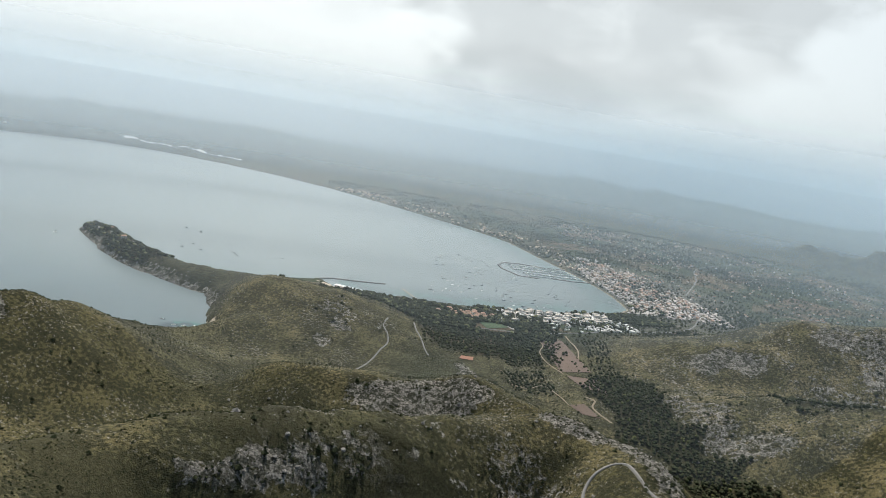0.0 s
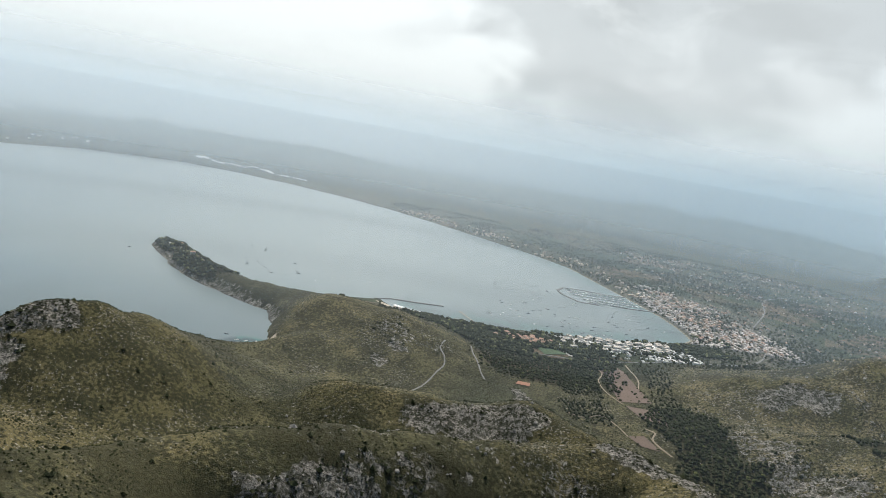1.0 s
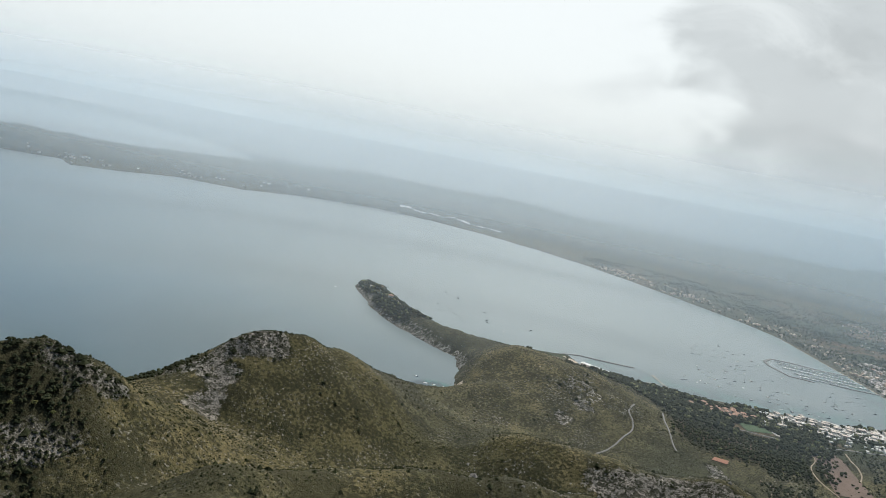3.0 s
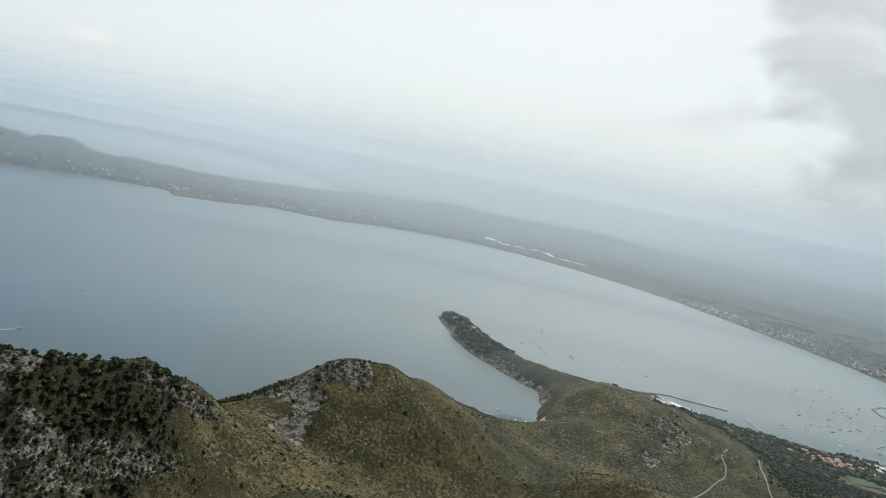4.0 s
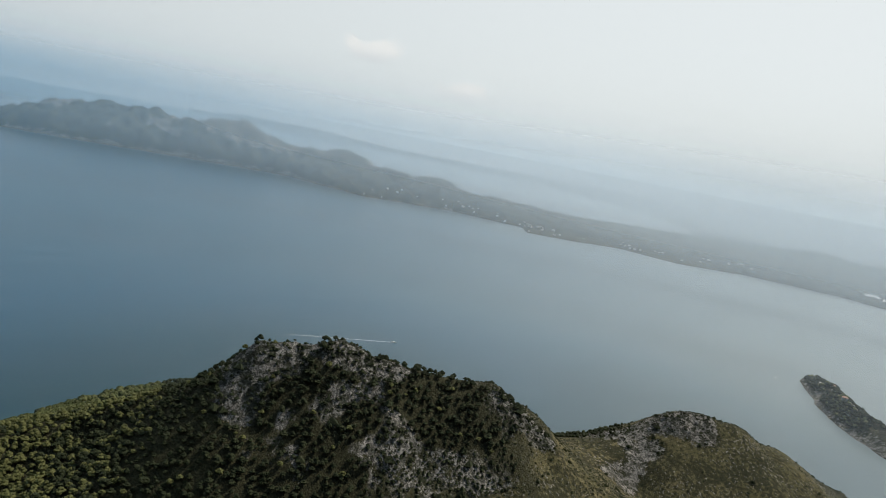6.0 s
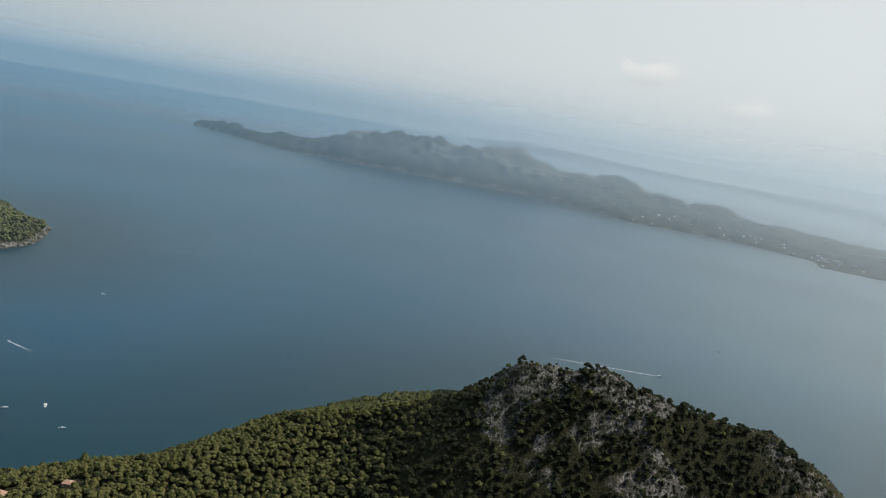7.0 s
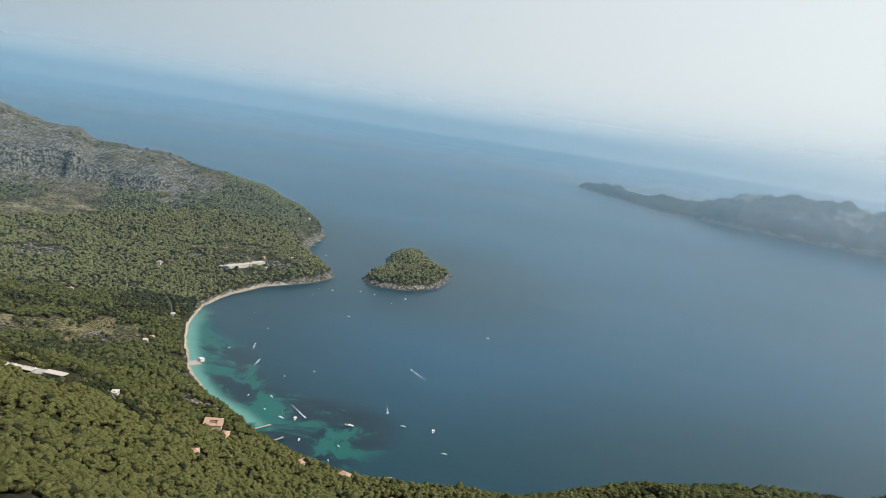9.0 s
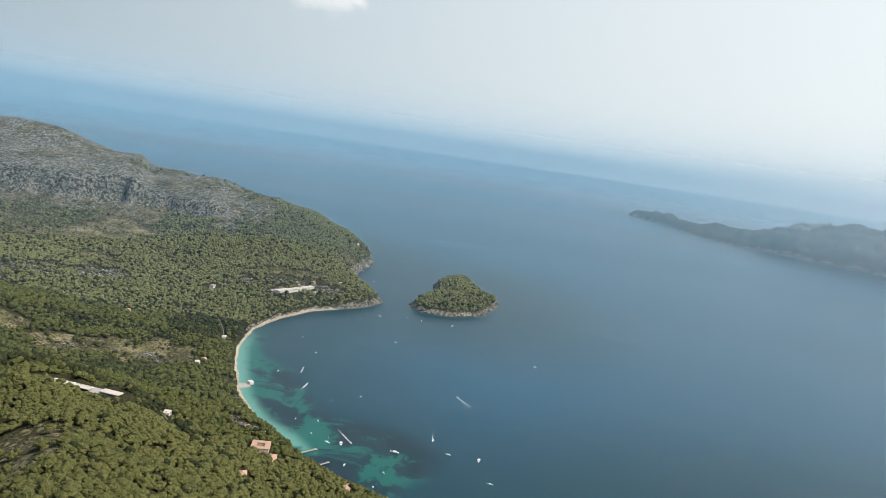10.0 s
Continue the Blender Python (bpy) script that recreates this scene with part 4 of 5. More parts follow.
WHITE_WALL = plain_material("lime_washed_wall", (0.60, 0.585, 0.55), (0.46, 0.45, 0.42), 1.5, 0.9)
TOWN_WALL = plain_material("town_plaster", (0.56, 0.50, 0.45), (0.42, 0.37, 0.33), 0.25, 0.9)
CREAM_WALL = plain_material("cream_plaster", (0.58, 0.47, 0.36), (0.46, 0.36, 0.28), 1.5, 0.9)
ROOF_TILE = plain_material("terracotta_tiles", (0.44, 0.28, 0.20), (0.32, 0.20, 0.14), 3.0, 0.9)
FLAT_ROOF = plain_material("pale_flat_roof", (0.52, 0.46, 0.39), (0.38, 0.34, 0.30), 1.2, 0.9)
DARK_GLASS = plain_material("window_glass", (0.03, 0.04, 0.05), (0.02, 0.025, 0.03), 2.0, 0.15, 0.5)
ASPHALT = plain_material("worn_asphalt", (0.165, 0.16, 0.15), (0.12, 0.115, 0.107), 1.0, 0.92)
EARTH = plain_material("dry_earth", (0.25, 0.20, 0.145), (0.18, 0.145, 0.10), 1.4, 0.95)
BROWN_FIELD = plain_material("ploughed_earth", (0.120, 0.084, 0.065), (0.080, 0.058, 0.044), 0.35, 0.95)
CLAY = plain_material("red_clay", (0.26, 0.13, 0.085), (0.20, 0.10, 0.065), 1.0, 0.95)
TURF = plain_material("sports_turf", (0.045, 0.075, 0.034), (0.036, 0.062, 0.028), 0.6, 0.95)
CONCRETE = plain_material("concrete", (0.36, 0.335, 0.30), (0.27, 0.25, 0.225), 0.9, 0.9)
ROUGH_STONE = plain_material("quarry_stone", (0.27, 0.265, 0.26), (0.18, 0.18, 0.18), 0.8, 0.95)
BOAT_WHITE = plain_material("boat_white", (0.82, 0.82, 0.80), (0.72, 0.72, 0.70), 1.0, 0.35, 0.5)
BOAT_BLUE = plain_material("boat_navy", (0.05, 0.08, 0.14), (0.03, 0.05, 0.09), 1.0, 0.35, 0.5)
TEAK = plain_material("teak_deck", (0.30, 0.20, 0.12), (0.22, 0.14, 0.08), 3.0, 0.7)
METAL = plain_material("brushed_metal", (0.55, 0.56, 0.57), (0.42, 0.43, 0.44), 2.0, 0.4, 0.5, 0.8)
CANVAS = plain_material("white_canvas", (0.80, 0.79, 0.76), (0.70, 0.69, 0.66), 0.6, 0.85)
SALT = plain_material("salt_pan", (0.42, 0.44, 0.44), (0.34, 0.36, 0.37), 0.02, 0.3, 0.5)


def foam_material():
    m, k = material("foam")
    p = k.add("ShaderNodeNewGeometry").outputs["Position"]
    thick = k.add("ShaderNodeSeparateColor", (0, k.add("ShaderNodeAttribute", attribute="foam").outputs["Color"])).outputs[0]
    froth = k.math("MULTIPLY", thick, k.ramp(k.noise(p, 1.6, 4.0, 0.7), 0.32, 0.6))
    s = k.add("ShaderNodeBsdfPrincipled", values={"Base Color": (0.82, 0.85, 0.86, 1), "Roughness": 0.9})
    mixed = k.add("ShaderNodeMixShader", (0, froth), (1, k.add("ShaderNodeBsdfTransparent").outputs[0]), (2, s.outputs[0]))
    k.add("ShaderNodeOutputMaterial", ("Surface", mixed.outputs[0]))
    return m


FOAM = foam_material()


# ---- roads, plots and shore works ----
def draped_strip(name, line, width, mat, label, lift=0.16, category="road"):
    """A band laid over the ground along a smooth line."""
    p = np.array(line, float)
    t = np.linspace(0, len(p) - 1, (len(p) - 1) * 10 + 1)
    i = np.clip(t.astype(int), 0, len(p) - 2)
    f = (t - i)[:, None]
    before, after = p[np.maximum(i - 1, 0)], p[np.minimum(i + 2, len(p) - 1)]
    a, b = p[i], p[i + 1]
    c = 0.5 * (2 * a + (b - before) * f + (2 * before - 5 * a + 4 * b - after) * f ** 2 + (3 * a - before - 3 * b + after) * f ** 3)
    d = np.gradient(c, axis=0)
    d /= np.linalg.norm(d, axis=1)[:, None]
    side = np.stack([-d[:, 1], d[:, 0]], 1)
    rows = [c + side * width * k for k in (-0.62, -0.5, 0.0, 0.5, 0.62)]
    h = np.max([levels(q) for q in rows[1:4]], axis=0)
    h = np.convolve(np.pad(h, 2, "edge"), np.ones(5) / 5, "valid")
    drop = (-0.9, lift, lift + 0.03, lift, -0.9)
    pts = np.stack([np.column_stack([q, h + z]) for q, z in zip(rows, drop)], 1).reshape(-1, 3)
    n0 = np.arange(len(c) - 1)[:, None] * 5 + np.arange(4)[None]
    faces = np.stack([n0, n0 + 1, n0 + 6, n0 + 5], -1).reshape(-1, 4)
    return tagged(new(name, mesh_from(name, pts, faces, mat)), label, category, kind="structure")


for label, line, width, surface in ROADS:
    draped_strip("road", line, width * 0.72, ASPHALT if surface == "asphalt" else EARTH, label)


def plot(name, corners, mat, label, lift=0.25, steps=14):
    """A field or court laid over the ground between four corners."""
    a, b, c, d = (np.array(q, float) for q in corners)
    u, v = np.meshgrid(np.linspace(0, 1, steps), np.linspace(0, 1, steps), indexing="ij")
    u, v = u[..., None], v[..., None]
    p = (a * (1 - u) + b * u) * (1 - v) + (d * (1 - u) + c * u) * v
    p = p.reshape(-1, 2)
    z = levels(p) + lift
    i, j = np.meshgrid(np.arange(steps - 1), np.arange(steps - 1), indexing="ij")
    k = (i * steps + j).ravel()
    faces = np.stack([k, k + steps, k + steps + 1, k + 1], -1)
    return tagged(new(name, mesh_from(name, np.column_stack([p, z]), faces, mat)), label, "field", kind="structure")


plot("ploughed_field", ((56, 353), (66, 357), (74, 300), (60, 298)), BROWN_FIELD, "brown ploughed field below the hills")
plot("fallow_field", ((62, 293), (75, 289), (77, 269), (66, 280)), BROWN_FIELD, "bare brown field with scattered trees")
plot("lower_field", ((58, 258), (64, 260), (68.5, 249), (62, 251)), BROWN_FIELD, "small brown terraced field")
plot("sports_pitch", ((30, 359), (26, 370), (36, 379), (42, 367)), TURF, "green sports pitch beside the pale road", 0.35)
plot("parking_yard", ((43, 365), (38, 378), (41, 380), (48, 364)), CONCRETE, "pale concrete yard beside the pitch", 0.3)
plot("clay_court", ((15, 297), (16, 301), (21.6, 302.5), (21.1, 298)), CLAY, "red clay yard among dark trees", 0.4)
for i in range(7):
    x = -500 + 27 * i
    plot("salt_pan", ((x, 1050 - 2 * i), (x + 22, 1049 - 2 * i), (x + 20, 1058 - 2 * i), (x - 2, 1058 - 2 * i)), SALT, "shallow pale salt lagoon behind the long beach", 0.9, 5)
plot("lagoon", ((-985, 1310), (-930, 1300), (-900, 1345), (-970, 1350)), SALT, "pale coastal lagoon", 0.9, 5)


def pier(at, to, width, label, piles=True):
    ob = thing("pier", label, "pier", "piers along the shore")
    a, b = Vector((*at, 0)), Vector((*to, 0))
    ob.matrix_world = Matrix.Translation(a) @ Matrix.Rotation(math.atan2(b.y - a.y, b.x - a.x), 4, "Z")
    length = (b - a).length
    part("deck", box(length / 2, 0, 0.28, length, width, 0.12, 0.03), CONCRETE, ob)
    part("pier_head", box(length - width * 0.6, 0, 0.4, width * 1.5, width * 1.6, 0.06, 0.02), CONCRETE, ob)
    first = part("pile", rod((0, 0, -1.5), (0, 0, 0.3), 0.12, 0.1), CONCRETE, ob)
    first.location = (0.4, 0, 0)
    for k in range(1, max(2, int(length / 2.2))):
        share("pile", first.data, ob, (0.4 + 2.2 * k, 0, 0))
    return ob


pier((-178, -117), (-186, -113.5), 0.7, "narrow pale concrete jetty below the villas")
pier((-174, -108), (-181, -105.5), 0.6, "short pale landing stage over the weed beds")
pier((-174.5, -72.5), (-178.8, -66.6), 0.45, "thin wooden landing stage with bare posts")
pier((-181.8, -56.5), (-180.3, -50), 0.8, "broad pale concrete jetty")
pier((-10, 410), (-21, 430), 1.4, "forked pale pier beside the town beach")
pier((-14, 413), (-23, 410), 0.8, "short side arm of the town pier")


def mole(name, line, width, label):
    """A rubble breakwater with a rough crown and stones at its foot."""
    ob = thing(name, label, "breakwater")
    rng = np.random.default_rng(len(line))
    body = bmesh.new()
    stones = bmesh.new()
    for (ax, ay), (bx, by) in zip(line, line[1:]):
        length = math.hypot(bx - ax, by - ay)
        for k in range(int(length / 1.1) + 1):
            t = k * 1.1 / length
            x, y = ax + (bx - ax) * t, ay + (by - ay) * t
            turn = math.atan2(by - ay, bx - ax) + rng.uniform(-0.1, 0.1)
            bmesh.ops.create_cube(body, size=1, matrix=Matrix.Translation((x, y, -0.2)) @ Matrix.Rotation(turn, 4, "Z") @ Matrix.Diagonal((1.35, width * rng.uniform(0.85, 1.1), 1.2 + rng.uniform(0, 0.2), 1)))
            for s in (-1, 1):
                bmesh.ops.create_icosphere(stones, subdivisions=1, radius=rng.uniform(0.25, 0.5), matrix=Matrix.Translation((x + s * math.sin(turn) * width * 0.55, y - s * math.cos(turn) * width * 0.55, rng.uniform(-0.1, 0.2))))
    part("crown", body, ROUGH_STONE, ob)
    tagged(part("rubble", stones, ROUGH_STONE, ob), kind="stuff")
    tagged(ob.children[0], kind="stuff")
    return ob


mole("breakwater", [(-74, 421), (-66, 428), (-50, 431), (-33, 436)], 1.1, "long dark stone breakwater off the town beach")
mole("harbour_mole", [(106, 596), (88, 590), (66, 590), (52, 585), (47, 570), (50, 556), (62, 538), (78, 540)], 1.6, "curving grey harbour mole round the marina")
mole("inner_mole", [(122, 556), (104, 550), (88, 548)], 1.4, "short inner quay of the marina")


# ---- houses ----
def house(name, w, d, storeys, roof, wall_mat, roof_mat, label, group, wide=3):
    """A house at the origin: walls, roof, door and windows on both long fronts."""
    ob = thing(name, label, "house", group)
    tall = 0.62 * storeys
    part("wall", box(0, 0, -1.0, w, d, tall + 1.0, 0.03), wall_mat, ob)
    if roof == "hip":
        part("roof", hip(w, d, tall, 0.3 * d), roof_mat, ob, "terracotta tiled roof")
    else:
        top = part("roof", box(0, 0, tall, w + 0.1, d + 0.1, 0.1, 0.02), roof_mat, ob, "flat pale roof terrace")
        part("stair_head", box(w * 0.2, 0, tall + 0.1, w * 0.22, d * 0.35, 0.35, 0.02), wall_mat, top)
    pane = part("window", box(0, 0, 0, 0.34, 0.06, 0.36, 0.0), DARK_GLASS, ob)
    pane.location = (-w / 2 + w / (wide + 1), -d / 2 - 0.01, 0.16)
    for s in range(storeys):
        for k in range(wide):
            for side in (-1, 1):
                if (s, k, side) != (0, 0, -1) and (s, k, side) != (0, 1, -1):
                    share("window", pane.data, ob, (-w / 2 + w * (k + 1) / (wide + 1), side * (d / 2 + 0.01), 0.16 + 0.62 * s))
    part("door", box(-w / 2 + 2 * w / (wide + 1), -d / 2 - 0.02, 0.0, 0.3, 0.06, 0.46), TEAK, ob)
    return ob


KINDS = [
    house("apartment_block", 4.2, 2.2, 3, "flat", WHITE_WALL, FLAT_ROOF, "white flat-roofed holiday apartment block", "apartments by the bay", 4),
    house("apartment_block", 3.2, 2.0, 2, "flat", WHITE_WALL, FLAT_ROOF, "low white apartment block with a roof terrace", "apartments by the bay", 3),
    house("town_house", 2.6, 2.0, 2, "hip", CREAM_WALL, ROOF_TILE, "cream town house with a tiled hip roof", "houses of the port town", 2),
    house("town_house", 2.2, 2.0, 3, "flat", CREAM_WALL, FLAT_ROOF, "pinkish plastered town house with flat roof", "houses of the port town", 2),
    house("villa", 3.0, 2.2, 2, "hip", WHITE_WALL, ROOF_TILE, "white villa with terracotta roof among pines", "villas in the woods", 3),
    house("villa", 2.2, 1.7, 1, "hip", CREAM_WALL, ROOF_TILE, "small cream villa with terracotta roof", "villas in the woods", 2),
    house("villa", 2.4, 1.8, 1, "flat", WHITE_WALL, FLAT_ROOF, "low white flat-roofed house", "villas in the woods", 2),
]
USED = set()


def put_house(kind, x, y, turn, z=None):
    z = level(x, y) if z is None else z
    m = pose(x, y, z + 0.1, 0, 0, turn)
    if kind not in USED:
        USED.add(kind)
        KINDS[kind].matrix_basis = m
        return KINDS[kind]
    return copy_thing(KINDS[kind], m)


rng = np.random.default_rng(77)
# rows of white apartments between the bay and the bypass
for row in range(9):
    for k in range(11):
        x = 40 + 6.4 * k + rng.uniform(-1, 1) + row * 1.2
        y = 384 + 5.6 * row + 0.42 * (x - 40) + rng.uniform(-0.8, 0.8)
        if inside_by(np.array([x]), np.array([y]), COAST)[0] > 4.5 and rng.uniform() < 0.78:
            put_house(int(rng.integers(0, 2)), x, y, 24 + rng.uniform(-8, 8) + 90 * (rng.uniform() < 0.2))
# the old town behind the harbour
for k in range(420):
    x, y = rng.uniform(128, 205), rng.uniform(470, 640)
    inside = inside_by(np.array([x]), np.array([y]), COAST)[0]
    if 4 < inside < 62 and k < 330:
        put_house(2 + int(rng.uniform() < 0.6), x, y, 60 + rng.uniform(-15, 15) + 90 * int(rng.integers(0, 2)))
for x, y in ((14, 379), (18, 382), (22, 379), (17, 387), (21, 386), (25, 383), (13, 384), (20, 391), (26, 388), (29, 392), (15, 391), (11, 388), (32, 386), (34, 391)):
    put_house(2, x, y, rng.uniform(0, 90))
for x, y, kind, turn in ((-140.5, -134.5, 6, 30), (-208, -186, 6, 50), (-215, -189, 5, 50), (-299, -262, 4, 20), (-294, -258, 6, 20), (-233, -252, 5, 10), (-161, -87.5, 5, 70), (-475, -276, 6, 30),
                         (-470, -262, 6, 20), (-452, -256, 6, 10), (-126, -96, 5, 40), (-172, -131, 5, 60), (-164, -75, 4, 80), (-156, -57, 5, 70), (-159, -44, 5, 80), (-166, -89, 5, 60), (-246, -206, 6, 30),
                         (-340, -222, 6, 10), (-352, -232, 5, 15), (-366, -222, 6, 5), (-222, -214, 5, 25), (-238, -214, 6, 40), (-186, -146, 5, 55), (-188, 407, 4, 35), (-203, 424, 6, 35), (-180, 400, 6, 30),
                         (3, 384, 5, 10), (9, 393, 4, 5), (-8, 396, 5, 0), (15, 398, 6, 10), (24, 391, 4, 15), (30, 388, 5, 20), (-22, 391, 6, 0), (92, 430, 1, 20), (24, 396, 2, 20)):
    put_house(kind, x, y, turn)
for k, ob in enumerate(KINDS):
    if k not in USED:
        put_house(k, 60 + 5 * k, 395, 20)

# far houses of the suburbs and shore villages, joined
BLOCK = (np.array([(x, y, z) for z in (-0.6, 1.0) for x, y in ((-1, -0.7), (1, -0.7), (1, 0.7), (-1, 0.7))], float),
         np.array([(4, 5, 6), (4, 6, 7), (0, 1, 5), (0, 5, 4), (1, 2, 6), (1, 6, 5), (2, 3, 7), (2, 7, 6), (3, 0, 4), (3, 4, 7)]))
GABLE = (np.array([(-1.1, -0.8, 0.9), (1.1, -0.8, 0.9), (1.1, 0.8, 0.9), (-1.1, 0.8, 0.9), (-1.1, 0, 1.5), (1.1, 0, 1.5)], float),
         np.array([(0, 1, 5), (0, 5, 4), (2, 3, 4), (2, 4, 5), (1, 2, 5), (3, 0, 4)]))


def suburb(name, count, x0, x1, y0, y1, reach, size0, size1, seed, mat, label, roofs=True):
    rng = np.random.default_rng(seed)
    x, y = rng.uniform(x0, x1, count), rng.uniform(y0, y1, count)
    h, inland, raw, rock = survey(x, y)
    thick = smooth(fbm(x, y, 60, 3, 120 + seed), -0.05, 0.12)
    m = (inland > 4) & (inland < reach) & (raw < 16) & (rng.uniform(0, 1, count) < 0.15 + 0.85 * thick)
    size = rng.uniform(size0, size1, m.sum())
    scatter(name, x[m], y[m], h[m], size, [BLOCK], mat, label, "houses", seed)
    if roofs:
        scatter(name + "_roofs", x[m], y[m], h[m], size, [GABLE], ROOF_TILE, "terracotta roofs of " + label, "roofs", seed)


suburb("suburb_houses", 1700, 140, 460, 480, 920, 360, 0.6, 1.1, 301, WHITE_WALL, "pale houses scattered over the plain")
suburb("shore_houses", 3200, -150, 170, 600, 920, 40, 0.8, 1.6, 302, CREAM_WALL, "pale hotels and houses along the far beach", False)
suburb("far_shore_houses", 700, -1150, -560, 420, 1000, 60, 1.2, 2.4, 303, WHITE_WALL, "small white houses along the far shore", False)
suburb("town_fabric", 2600, 120, 214, 466, 660, 70, 0.7, 1.25, 304, TOWN_WALL, "pale pinkish houses of the crowded port town", False)
suburb("bay_houses", 800, 36, 120, 376, 450, 60, 0.6, 1.1, 305, WHITE_WALL, "white garden houses between the apartments", False)

# long beach club roof, hotel and covered parking
tent = thing("beach_pavilion", "long low pavilion with a white canvas roof", "pavilion")
tent.matrix_world = pose(-50, 400.5, level(-50, 398) + 0.1, 0, 0, -17)
part("roof", hip(19, 3.0, 1.1, 0.5, 0.2), CANVAS, tent, "white canvas roof")
part("wall", box(0, 0, -0.5, 18.4, 2.6, 1.55), CREAM_WALL, tent)
post = part("post", rod((0, 0, -0.5), (0, 0, 1.1), 0.08, 0.08), METAL, tent)
post.location = (-9, -1.5, 0)
for k in range(1, 10):
    share("post", post.data, tent, (-9 + 2 * k, -1.5, 0))

hotel = thing("hotel", "long white hotel wing among dark pines", "hotel")
hotel.matrix_world = pose(-333, -231, 6.5, 0, 0, 169)
wing = part("wing", box(0, 0, -1.5, 27, 3.4, 3.1, 0.05), WHITE_WALL, hotel)
part("roof", box(0, 0, 1.6, 27.5, 3.9, 0.15, 0.03), FLAT_ROOF, wing, "flat sandy roof")
part("parapet", box(0, -1.9, 1.75, 27.5, 0.12, 0.15), WHITE_WALL, wing)
front = part("front_block", box(-7, 3.8, -1.5, 10, 3.0, 2.3, 0.05), WHITE_WALL, hotel)
part("terrace", box(-7, 6.6, -1.5, 11, 2.2, 1.6, 0.03), FLAT_ROOF, hotel)
pane = part("window", box(0, 0, 0, 0.55, 0.1, 0.5), DARK_GLASS, wing)
pane.location = (-12.8, 1.71, 0.1)
for s in range(2):
    for k in range(20):
        if s or k:
            share("window", pane.data, wing, (-12.8 + 1.34 * k, 1.71, 0.1 + 0.75 * s))

parking = thing("covered_parking", "long pale parking shelter beside a wood road", "shelter")
parking.matrix_world = pose(-116.8, -138.7, 33, 0, 0, 102)
part("yard", box(0, 0.3, -1.2, 19, 3.0, 1.3, 0.02), CONCRETE, parking, "pale concrete yard")
roof = part("roof", box(-3.6, -1.0, 0.72, 12.5, 1.7, 0.14, 0.03), FLAT_ROOF, parking, "long flat pale roof")
second = part("roof", box(7.8, -0.2, 0.75, 5.2, 2.2, 0.14, 0.03), FLAT_ROOF, parking, "flat pale roof")
# dark panel put in for the shade under the roof
part("back_wall", box(-3.6, -1.75, 0.1, 12.3, 0.12, 0.62), DARK_GLASS, parking, "dark panel standing for the shade under the roof")
post = part("post", rod((0, 0, 0.1), (0, 0, 0.72), 0.05, 0.05), METAL, parking)
post.location = (-9.5, -0.3, 0)
for k in range(1, 13):
    share("post", post.data, parking, (-9.5 + k, -0.3, 0))


def car(x, y, mat, parent_pose, label):
    ob = thing("car", label, "car", "parked cars")
    ob.matrix_world = parent_pose @ pose(x, y, 0.12, 0, 0, 90)
    part("body", merge(box(0, 0, 0.06, 0.88, 0.36, 0.16, 0.04), box(-0.04, 0, 0.2, 0.5, 0.32, 0.12, 0.04)), mat, ob)
    part("windscreen", box(0.2, 0, 0.21, 0.06, 0.29, 0.1), DARK_GLASS, ob)
    wheel = part("wheel", rod((0, -0.02, 0), (0, 0.02, 0), 0.065, 0.065, 8), BOAT_BLUE, ob)
    wheel.location = (0.27, 0.18, 0.065)
    for px, py in ((0.27, -0.18), (-0.27, 0.18), (-0.27, -0.18)):
        share("wheel", wheel.data, ob, (px, py, 0.065))
    return ob


base_pose = parking.matrix_world.copy()
for k, (mat, word) in enumerate(((BOAT_WHITE, "white"), (METAL, "silver"), (BOAT_BLUE, "dark blue"), (BOAT_WHITE, "white"), (CLAY, "red"), (METAL, "silver"), (BOAT_WHITE, "white"))):
    car(-8.5 + 1.7 * k, 0.9, mat, base_pose, "small " + word + " car parked in the open yard")

club = thing("courtyard_villa", "cream courtyard villa with terracotta roofs by the sea", "villa")
club.matrix_world = pose(-160.5, -117, level(-160.5, -117) + 0.2, 0, 0, 30)
for name, x, y, w, d in (("north_wing", 0, 1.9, 5.2, 1.4), ("south_wing", 0, -1.9, 5.2, 1.4), ("west_wing", -1.9, 0, 1.4, 2.4), ("east_wing", 1.9, 0, 1.4, 2.4)):
    piece = part(name, box(x, y, -1.5, w, d, 2.6, 0.03), CREAM_WALL, club)
    part("roof", merge(box(x, y, 1.1, w + 0.2, d + 0.2, 0.12, 0.04)), ROOF_TILE, piece, "terracotta roof")
annex = thing("terraced_villa", "cream villa with a stepped terracotta terrace", "villa")
annex.matrix_world = pose(-156, -109.5, level(-156, -109.5) + 0.2, 0, 0, 25)
part("wall", box(0, 0, -1.5, 4.6, 2.0, 2.4, 0.03), CREAM_WALL, annex)
part("roof", hip(4.6, 2.0, 0.9, 0.45), ROOF_TILE, annex, "terracotta tiled roof")
part("terrace", box(1.0, 2.2, -1.5, 3.0, 2.2, 1.7, 0.03), ROOF_TILE, annex, "terracotta terrace")

landing = thing("beach_landing", "pale concrete landing platform on the beach", "landing")
landing.matrix_world = pose(-210.5, -166.5, 0, 0, 0, 158)
part("platform", box(0, 0, -1.5, 7.5, 4.2, 1.95, 0.04), CONCRETE, landing)
part("hut", box(4.8, 0.2, 0.3, 1.8, 2.0, 1.3, 0.03), WHITE_WALL, landing, "white beach kiosk")
part("jetty", box(-5.8, -0.6, 0.15, 4.2, 0.8, 0.14, 0.02), TEAK, landing, "dark timber jetty")

